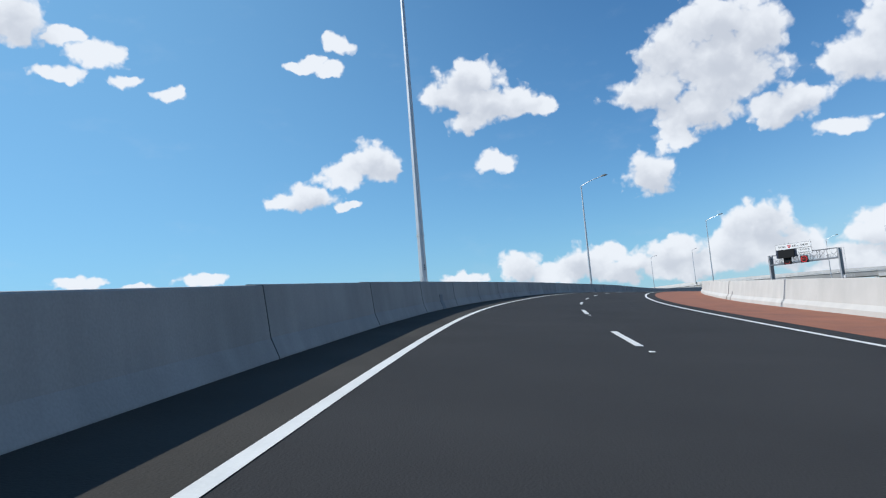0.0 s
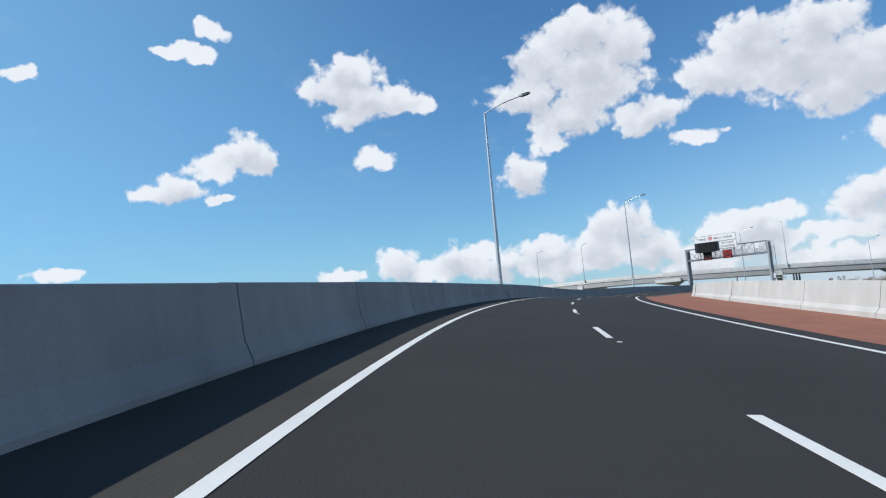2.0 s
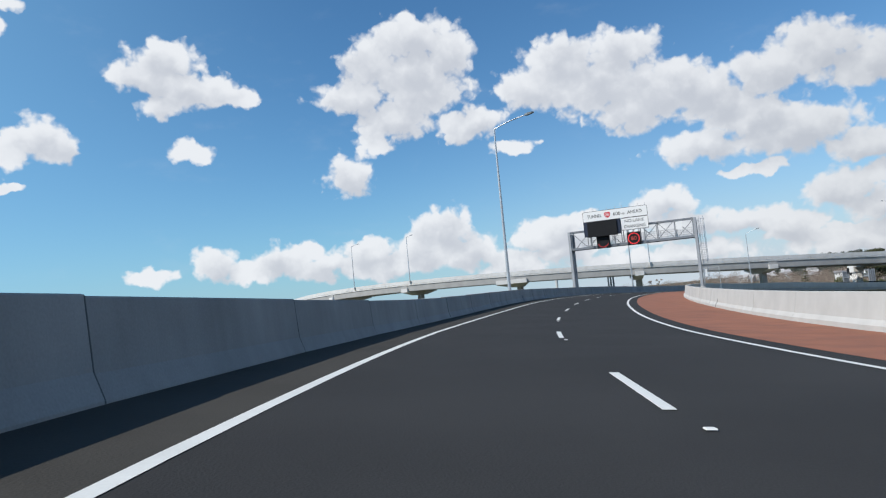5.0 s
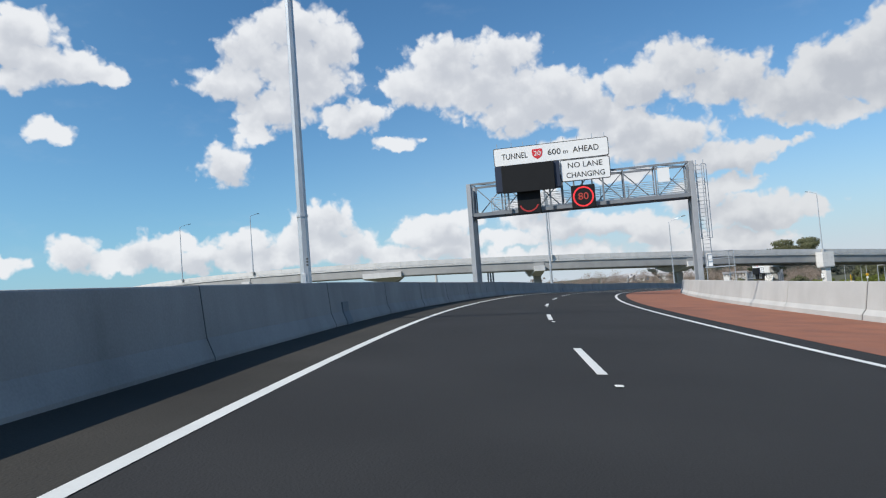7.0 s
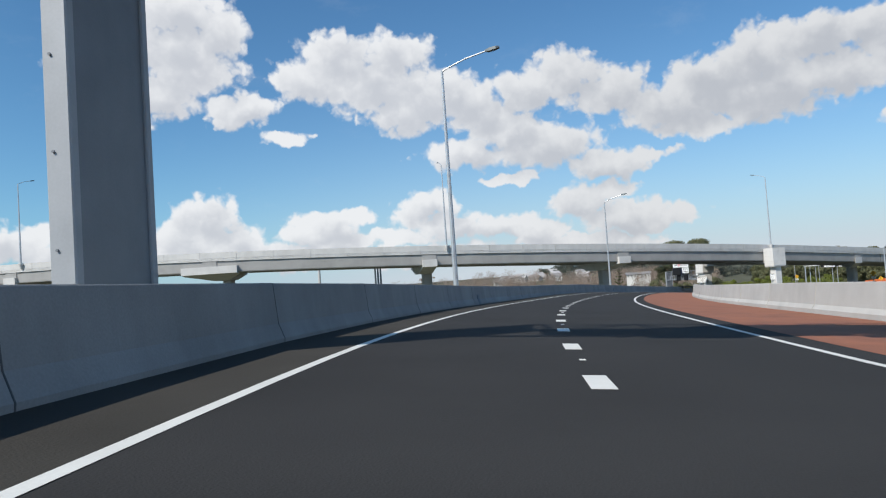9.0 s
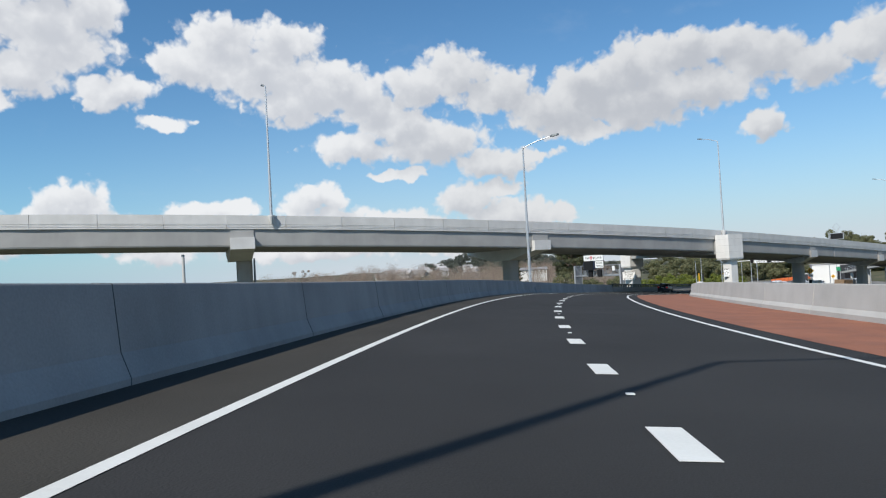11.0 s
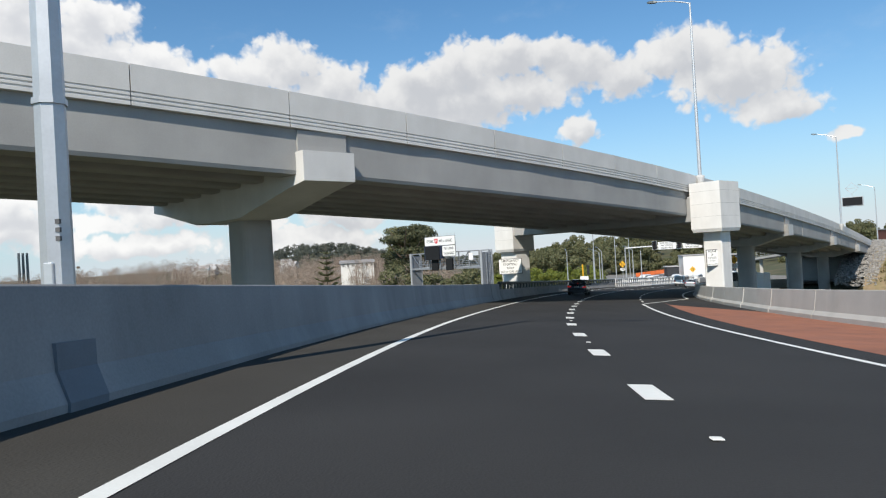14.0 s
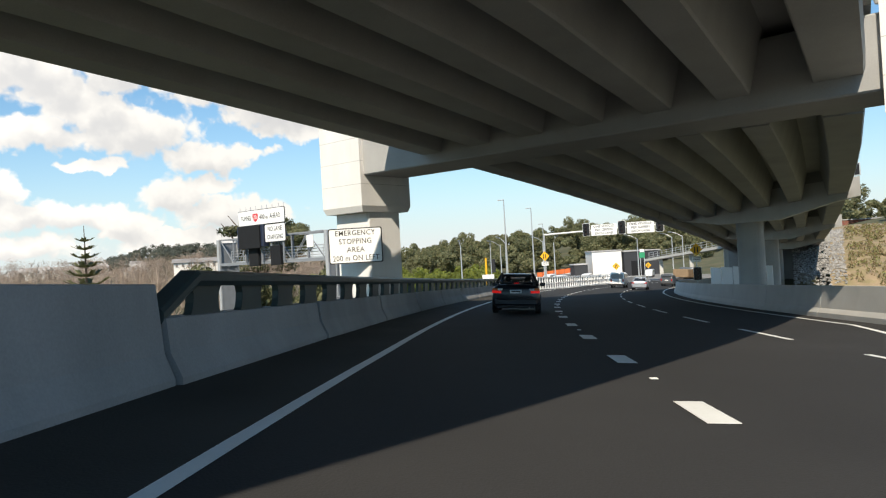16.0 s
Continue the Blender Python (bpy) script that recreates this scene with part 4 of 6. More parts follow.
def pier(u, ground, skew=0.0, mid=DECK / 2, end=1.22):
    """Hammerhead pier: a crosshead haunched down to one column; skew carries its far end on along the flyover."""
    p = thing("pier", fly_pose(u), "concrete hammerhead bridge pier with a haunched crosshead", "bridge pier", "piers of the flyover", kind="structure")
    here = fly_pose(u).inverted()

    def at(x, y, z):
        q = here @ fly(u + skew * y / DECK, y)
        return (q.x + x, q.y, z)

    rows = []
    for y, zb, half in ((-0.35, -3.5, end), (1.0, -3.7, end), (mid - 2.4, -4.55, 1.22), (mid + 2.4, -4.55, 1.22), (DECK - 1.0, -3.7, 1.22), (DECK + 0.35, -3.5, 1.22)):
        rows.append([at(-half, y, -2.3), at(half, y, -2.3), at(half, y, zb), at(-half, y, zb)])
    part("crosshead", sweep(bmesh.new(), rows, closed=True, caps=True), M_WHITE_CONC, p)
    rows = [[at(-1.16, y, -2.35), at(1.16, y, -2.35), at(1.16, y, -1.44), at(-1.16, y, -1.44)] for y in (0.1, DECK / 2, DECK - 0.1)]
    part("diaphragm", sweep(bmesh.new(), rows, closed=True, caps=True), M_BRIDGE, p)
    ring = [(0.5 + 0.88 * math.copysign(abs(math.cos(t)) ** 0.55, math.cos(t)), math.copysign(abs(math.sin(t)) ** 0.55, math.sin(t))) for t in np.linspace(0, 2 * math.pi, 24, endpoint=False)]
    c = at(0, mid, 0)
    z = fly(u).z
    rows = [[(c[0] + x, c[1] + y, q) for x, y in ring] for q in (-4.5, ground - z)]
    part("column", sweep(bmesh.new(), rows, closed=True, caps=True), M_BRIDGE, p)
    return p


GROUND = -11.0
for u in PIERS:
    if u < 29.0:
        pier(u, GROUND - 1, end=4.6 if u == -82.0 else 1.22)
for u in (55.0, 86.0, 117.0):
    pier(u, GROUND - 1, 19.0, 6.8)

# portal frame astride the carriageway
def portal():
    lft, rgt = Vector((228.5, 236.2, 0)), Vector((219.75, 217.3, 0))
    t = thing("portal_frame", upright_pose(lft, rgt), "pale concrete portal frame carrying the flyover over the road", "bridge pier", kind="structure")
    ln = (rgt - lft).length
    bm = bmesh.new()
    box(bm, 1.0, ln - 1.0, -1.3, 1.3, 2.95, 4.9, 0.05)
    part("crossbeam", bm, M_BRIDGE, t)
    for x, top, bot, w in ((0.0, 6.0, 1.45, 1.2), (ln - 0.1, 5.85, 2.12, 1.2)):
        bm = bmesh.new()
        rows = [[(x + sx * w * k, sy * 1.5 * k, z) for sx, sy in ((-1, -1), (1, -1), (1, 1), (-1, 1))] for z, k in ((bot, 0.93), (bot + 0.25, 1.0), (top, 1.0))]
        sweep(bm, rows, closed=True, caps=True)
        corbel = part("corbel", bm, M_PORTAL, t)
        for z in np.arange(bot + 1.15, top - 0.3, 0.95):
            bm = bmesh.new()
            box(bm, x - w - 0.002, x + w + 0.002, -1.502, 1.502, z, z + 0.014)
            part("form_line", bm, M_BRIDGE, corbel)
        bm = bmesh.new()
        k = 1.0 if x == 0.0 else 0.74
        box(bm, x - k, x + k, -k, k, -12.0, bot + 0.05, 0.08)
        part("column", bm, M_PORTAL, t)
    return t


portal()
# abutment where the flyover meets the bank
bm = bmesh.new()
box(bm, -1.0, 1.6, -0.2, DECK + 0.2, -12.0, -1.45, 0.05)
tagged(part("abutment", bm, M_BRIDGE, m=fly_pose(FLY_END)), "concrete abutment carrying the end of the flyover", "abutment", kind="structure")
fly_lamp = None
bm = bmesh.new()
tube(bm, (0, 0, -0.95), (0, 0, -0.12), 0.1, 0.36, 10)
tube(bm, (0, 0, -0.12), (0, 0, 0.0), 0.36, 0.36, 10)
fly_bracket = mesh_of(bm, M_WHITE_CONC)
for u in (-140.0, -115.5, -43.0, 26.0, 94.0, 166.0):
    m = fly_pose(u, -0.22, 0.0)
    h = m.to_3x3().col[1]
    mm = Matrix(((h.x, -h.y, 0, m[0][3]), (h.y, h.x, 0, m[1][3]), (0, 0, 1, m[2][3]), (0, 0, 0, 1)))
    fly_lamp = street_lamp(mm, TALL + [("bracket", fly_bracket)], "galvanised street lamp bracketed to the flyover parapet", "lamps on the flyover") if fly_lamp is None else copy_thing(fly_lamp, mm)

# ================= ground =================
HILLS = ((392, 150, 42, 9.5), (689, 560, 85, 20.5), (527, 526, 110, 9), (520, 262, 90, 5), (570, 190, 100, 11), (440, 110, 70, 9), (1500, 1300, 600, 12))


def ground_z(x, y):
    z = GROUND
    for hx, hy, r, hh in HILLS:
        z += hh * math.exp(-((x - hx) ** 2 + (y - hy) ** 2) / (r * r))
    return z + 0.8 * noise.noise(Vector((x * 0.02, y * 0.02, 0)))


def ground():
    bm = bmesh.new()
    rows = []
    radii = [0.5] + [6 * 1.13 ** k for k in range(56)]
    for r in radii:
        rows.append([(150 + r * math.sin(a), 190 + r * math.cos(a), ground_z(150 + r * math.sin(a), 190 + r * math.cos(a))) for a in np.linspace(0, 2 * math.pi, 120, endpoint=False)])
    sweep(bm, rows, closed=True)
    tagged(part("ground", bm, M_GRASS, smooth=True), "rough grassy ground with scrub reaching to the hills", "ground", kind="structure")


ground()


# ================= open rail past the flyover =================
M_RAIL = material("dark_green_painted_steel", (0.045, 0.065, 0.065), 0.45, metal=0.2, spread=0.15, scale=1.5, bump=0.05)
rail_wall = thing("parapet", None, "low concrete parapet under an open dark steel rail", "barrier", kind="structure")


def low_mesh(length):
    bm = bmesh.new()
    prof = [(0.0, -0.25), (0.0, 0.075), (-0.14, 0.33), (-0.20, 0.68), (-0.50, 0.68), (-0.50, -0.9)]
    return mesh_of(sweep(bm, [[(x, y, z) for x, z in prof] for y in (-length / 2, length / 2)], closed=True, caps=True), M_SHADED_CONC)


low_panel = low_mesh(5.97)
fin = bmesh.new()
edge = [(0.46, 0.66), (0.40, 0.72), (0.37, 0.82), (0.37, 0.92), (0.41, 1.0), (0.50, 1.06)]
sweep(fin, [[(x, y, z) for y, z in edge] + [(x, -y, z) for y, z in edge[::-1]] for x in (-0.30, -0.40)], closed=True, caps=True)
fin = mesh_of(fin, M_RAIL)
RAIL_START = 330.42
for k in range(20):
    part("panel", low_panel, None, rail_wall, m=road_pose(RAIL_START + 3 + 6 * k, LEFT_FOOT))
for k in range(78):
    part("rail_post", fin, None, rail_wall, m=road_pose(RAIL_START + 1.3 + 1.5 * k, LEFT_FOOT))
bm = bmesh.new()
ring = [(-0.24, 1.02), (-0.20, 1.08), (-0.20, 1.16), (-0.24, 1.20), (-0.44, 1.20), (-0.48, 1.16), (-0.48, 1.08), (-0.44, 1.02)]
rows = [[road(RAIL_START + 0.05, LEFT_FOOT + x, z - 0.42) for x, z in ring]]
for s in [RAIL_START + 0.9] + list(np.arange(RAIL_START + 2.5, RAIL_START + 118, 2.5)):
    rows.append([road(s, LEFT_FOOT + x, z) for x, z in ring])
part("rail", sweep(bm, rows, closed=True, caps=True), M_RAIL, rail_wall)

# access hatches in the barrier below the lamps
M_HATCH = material("dark_access_cover", (0.16, 0.18, 0.20), 0.8, spread=0.2, scale=2, bump=0.1)
for s in (25.2, 88.0, 159.0, 223.0, 291.15):
    bm = bmesh.new()
    sweep(bm, [[(0.012, y, 0.0), (0.012, y, 0.08), (-0.107, y, 0.335), (-0.133, y, 0.56), (-0.25, y, 0.56), (-0.25, y, 0.0)] for y in (-0.27, 0.27)], closed=True, caps=True)
    h = part("access_cover", bm, M_HATCH, m=panel_pose(s - 1, s + 1, LEFT_FOOT + 0.022, 2.0))
    tagged(h, "dark grey access cover in the foot of the barrier", "access cover", "covers along the barrier")


# ================= road signs =================
def flat_sign(m, w, h, lines, sizes, label, widths, mat=M_SIGN, posts=True, drop=4.0):
    """A rectangular sign that faces -y, centred at its origin."""
    t = thing("road_sign", m, label, "road sign")
    bm = bmesh.new()
    board(bm, -w / 2, w / 2, -h / 2, h / 2, 0, 0.04, 0.08)
    face = part("sign_board", bm, M_BLACK, t)
    bm = bmesh.new()
    board(bm, -w / 2 + 0.045, w / 2 - 0.045, -h / 2 + 0.045, h / 2 - 0.045, -0.012, 0, 0.06)
    part("sign_face", bm, mat, face)
    n = len(lines)
    for k, (txt, sz) in enumerate(zip(lines, sizes)):
        lettering(txt, sz, M_BLACK, face, 0, h / 2 - h * (k + 0.5 + 0.12) / (n + 0.24), -0.018, space=1.08, width=widths[k] * w)
    if posts:
        for x in (-w * 0.3, w * 0.3):
            bm = bmesh.new()
            tube(bm, (x, 0.08, -drop), (x, 0.08, h / 2 - 0.1), 0.05, n=8)
            part("post", bm, M_GALV, t)
    else:
        for z in (-h * 0.3, h * 0.3):
            bm = bmesh.new()
            box(bm, -w * 0.4, w * 0.4, 0.04, 0.12, z - 0.03, z + 0.03)
            part("bracket", bm, M_GALV, t)
    return t


flat_sign(upright_pose((226.95, 236.25, 0.07), (227.45, 234.3, 0.07)), 2.25, 1.48, ("EMERGENCY", "STOPPING", "AREA", "200 m ON LEFT"), (0.31, 0.31, 0.31, 0.31),
          "white sign with black lettering on the portal column", (0.74, 0.60, 0.33, 0.86), posts=False)
flat_sign(upright_pose((218.86, 217.75, 0.17), (219.13, 216.82, 0.17)), 0.86, 1.25, ("FORM", "3", "LINES", "WHEN", "SIGNALS ON"), (0.21, 0.21, 0.21, 0.13, 0.11),
          "white sign with black lettering on the portal column", (0.66, 0.16, 0.66, 0.5, 0.8), posts=False)

# ramp signals on a mast arm
M_SIGNAL = material("signal_black", (0.015, 0.016, 0.018), 0.5, spread=0.1, bump=0.02)
M_LENS = material("unlit_lens", (0.05, 0.03, 0.03), 0.25, spread=0.1, bump=0.0)


def signal_head(parent, x, z, y=-0.2):
    bm = bmesh.new()
    board(bm, x - 0.42, x + 0.42, z - 0.72, z + 0.72, y, y + 0.03, 0.15)
    b = part("backboard", bm, M_SIGNAL, parent)
    bm = bmesh.new()
    board(bm, x - 0.46, x + 0.46, z - 0.76, z + 0.76, y + 0.03, y + 0.05, 0.16)
    part("rim", bm, M_SIGN, b, "thin white rim")
    for k in (-1, 0, 1):
        bm = bmesh.new()
        tube(bm, (x, y - 0.16, z + 0.4 * k), (x, y, z + 0.4 * k), 0.17, 0.15, 14, caps=False)
        part("visor", bm, M_SIGNAL, b)
        bm = bmesh.new()
        tube(bm, (x, y - 0.012, z + 0.4 * k), (x, y, z + 0.4 * k), 0.13, n=14)
        part("lens", bm, M_LENS, b)
    return b


def mast():
    p, q = Vector((284.3, 234.3, -6.4)), Vector((278.3, 218.8, -6.4))
    t = thing("traffic_signal", upright_pose(p, q), "white mast arm carrying three black signals over the lanes", "traffic signal")
    ln = (q - p).length
    bm = bmesh.new()
    tube(bm, (0, 0, 0), (0, 0, 7.4), 0.14, 0.1, 10)
    part("post", bm, M_GALV, t)
    bm = bmesh.new()
    tube(bm, (0, 0, 7.35), (ln + 2.0, 0, 7.75), 0.1, 0.06, 8)
    part("arm", bm, M_SIGN, t, "white tapered arm")
    for x in (5.6, 9.9, 14.2):
        signal_head(t, x, 7.6)
    for x in (7.75, 12.05):
        bm = bmesh.new()
        board(bm, x - 1.55, x + 1.55, 6.85, 8.1, -0.16, -0.12, 0.06)
        f = part("sign_board", bm, M_SIGN, t)
        for k, w in enumerate(("ONE VEHICLE", "PER GREEN", "EACH LANE")):
            lettering(w, 0.36, M_BLACK, f, x, 7.88 - 0.4 * k, -0.17, width=2.5 if k == 0 else 2.1)
    bm = bmesh.new()
    box(bm, -0.35, 0.35, -0.3, -0.26, 1.2, 2.0)
    part("plate", bm, M_SIGN, t)
    return t


mast()
low_signal = thing("traffic_signal", upright_pose((282.4, 217.2, -6.0), (282.6, 216.2, -6.0)), "low black ramp signal under a yellow lane sign", "traffic signal")
bm = bmesh.new()
tube(bm, (0, 0, -0.5), (0, 0, 4.2), 0.06, n=8)
part("post", bm, M_GALV, low_signal)
signal_head(low_signal, 0, 1.5)


def warning_sign(p, q, size, label, drop=3.0, plate=True):
    t = thing("warning_sign", upright_pose(p, q), label, "road sign", "yellow warning signs")
    r = size * 0.707
    bm = bmesh.new()
    sweep(bm, [[(x, y, z) for x, z in ((0, r), (-r, 0), (0, -r), (r, 0))] for y in (-0.03, 0.0)], closed=True, caps=True)
    f = part("sign_board", bm, M_YELLOW, t)
    bm = bmesh.new()
    for sg in (-1, 1):
        q = ((0.10, -0.34), (0.26, -0.34), (0.20, -0.02), (0.20, 0.32), (0.08, 0.32), (0.08, 0.02))
        sweep(bm, [[(sg * x * size, y, z * size) for x, z in q] for y in (-0.045, -0.03)], closed=True, caps=True)
    part("symbol", bm, M_BLACK, f)
    bm = bmesh.new()
    tube(bm, (0, 0.04, -drop), (0, 0.04, r * 0.8), 0.04, n=8)
    part("post", bm, M_GALV, t)
    if plate:
        bm = bmesh.new()
        box(bm, -0.5 * size, 0.5 * size, -0.03, 0.0, -r - 0.65 * size, -r - 0.08, 0.005)
        pl = part("plate", bm, M_SIGN, t)
        bm = bmesh.new()
        for z in (0.2, 0.38):
            box(bm, -0.4 * size, 0.4 * size, -0.036, -0.03, -r - z * size - 0.06, -r - z * size)
        part("text_bar", bm, M_BLACK, pl)
    return t


warning_sign((275.2, 233.4, -1.5), (275.0, 232.4, -1.5), 0.75, "yellow diamond lane sign over a white plate", 5.0)
warning_sign((282.3, 217.2, -1.8), (282.5, 216.2, -1.8), 1.0, "large yellow diamond lane sign over a white plate", 0.8)
warning_sign((323.4, 226.2, -4.6), (323.3, 225.2, -4.6), 0.95, "yellow diamond merge sign beside the yard", 4.5, False)
warning_sign((335.2, 220.4, -5.1), (335.2, 219.4, -5.1), 0.8, "yellow diamond sign beside the yard", 4.0, False)
bm = bmesh.new()
tube(bm, (0, 0, -3), (0, 0, 3.4), 0.12, n=10)
yp = thing("traffic_signal", pose(281.0, 241.0, -4.8), "yellow post with a dark signal and white plate", "traffic signal")
part("post", bm, M_YELLOW, yp)
bm = bmesh.new()
box(bm, -0.2, 0.2, -1.1, -0.7, 1.6, 3.2, 0.04)
part("signal_box", bm, M_SIGNAL, yp)
bm = bmesh.new()
box(bm, -0.12, -0.1, -0.9, 0.5, 0.6, 1.4)
part("plate", bm, M_SIGN, yp)

# message sign on the flyover
vm = thing("message_sign", fly_pose(97.0, 0.1, 0.0), "small grey-framed message sign on the flyover", "message sign")
bm = bmesh.new()
tube(bm, (0, 0, -1.2), (0, 0, 4.5), 0.12, n=8)
part("post", bm, M_GALV, vm)
bm = bmesh.new()
tube(bm, (0, 0, 3.6), (0, -2.8, 3.6), 0.06, n=6)
part("arm", bm, M_GALV, vm)
bm = bmesh.new()
box(bm, -0.2, 0.1, -3.2, -0.25, 2.9, 4.4, 0.04)
fr = part("frame", bm, M_GALV, vm)
bm = bmesh.new()
box(bm, -0.22, -0.2, -3.08, -0.37, 3.02, 4.28)
part("screen", bm, M_PANEL, fr)
bm = bmesh.new()
for a, b in (((0.9, 0), (0, 0.9)), ((0, 0.9), (-0.9, 0)), ((-0.9, 0), (0, -0.9)), ((0, -0.9), (0.9, 0)), ((-0.9, 0), (0.9, 0))):
    bar(bm, (0, -1.7 + a[0], 5.75 + a[1]), (0, -1.7 + b[0], 5.75 + b[1]), 0.06, 0.06)
tube(bm, (0, -1.7, 4.35), (0, -1.7, 4.9), 0.04, n=6)
part("diamond_frame", bm, M_GALV, fr, "open grey diamond frame")
copy_thing(vm, fly_pose(99.0, DECK - 0.9, -0.6))

# ================= vehicles =================
M_GLASS = material("tinted_glass", (0.012, 0.016, 0.02), 0.06, spread=0.0, bump=0.0, spec=0.8)
M_GLASS.node_tree.nodes["Principled BSDF"].inputs["Alpha"].default_value = 0.55
M_TYRE = material("tyre_rubber", (0.018, 0.018, 0.018), 0.85, spread=0.15, scale=4, bump=0.1)
M_RIM = material("wheel_alloy", (0.45, 0.46, 0.47), 0.35, metal=0.8, spread=0.1, scale=4, bump=0.0)
M_TAIL = material("red_tail_lens", (0.35, 0.015, 0.012), 0.2, spread=0.05, bump=0.0, coat=0.4)
M_BRAKE = material("lit_brake_lens", (0.8, 0.012, 0.01), 0.2, spread=0.0, bump=0.0, emit=0.3)
M_AMBER = material("amber_lens", (0.55, 0.14, 0.03), 0.2, spread=0.05, bump=0.0)
M_CLEAR = material("clear_lens", (0.7, 0.7, 0.7), 0.15, spread=0.03, bump=0.0)
M_PLATE = material("number_plate", (0.7, 0.7, 0.7), 0.5, spread=0.03, bump=0.0)
M_TRIM = material("black_plastic_trim", (0.02, 0.02, 0.022), 0.6, spread=0.1, scale=3, bump=0.05)


def car_paint(name, color, metal=0.3):
    return material(name, color, 0.28, metal=metal, spread=0.03, scale=1.5, bump=0.0, coat=0.35)


P_DARK = car_paint("dark_blue_paint", (0.007, 0.010, 0.017), 0.1)
P_SILVER = car_paint("silver_paint", (0.50, 0.53, 0.57), 0.6)
P_WHITE = car_paint("white_paint", (0.75, 0.76, 0.76), 0.0)
P_GREY = car_paint("grey_paint", (0.10, 0.11, 0.12))


def loft(sections, steps=9, power=3.2, taper=1.0):
    """Skin rounded cross sections: (y, half width, bottom, top); taper narrows them towards the top."""
    bm, rows = bmesh.new(), []
    n = 4 * steps
    for y, w, z0, z1 in sections:
        cz, hz = (z0 + z1) / 2, (z1 - z0) / 2
        row = []
        for k in range(n):
            t = 2 * math.pi * (k + 0.5) / n
            c, s = math.cos(t), math.sin(t)
            v = math.copysign(abs(s) ** (2 / power), s)
            row.append((w * (1 + (taper - 1) * (v + 1) / 2) * math.copysign(abs(c) ** (2 / power), c), y, cz + hz * v))
        rows.append(row)
    return sweep(bm, rows, closed=True, caps=True)


def wheel(parent, x, y, r=0.31, w=0.2):
    sgn = 1 if x > 0 else -1
    bm = bmesh.new()
    prof = [(0.62 * r, -w / 2), (0.92 * r, -w / 2), (r, -w * 0.38), (r, w * 0.38), (0.92 * r, w / 2), (0.62 * r, w / 2)]
    rows = [[(x + d, y + q * math.cos(a), r + q * math.sin(a)) for q, d in prof] for a in np.linspace(0, 2 * math.pi, 25)]
    t = part("wheel", sweep(bm, rows, closed=True), M_TYRE, parent, smooth=True)
    bm = bmesh.new()
    tube(bm, (x + sgn * w * 0.2, y, r), (x + sgn * w * 0.42, y, r), 0.63 * r, 0.55 * r, 18)
    part("rim", bm, M_RIM, t)


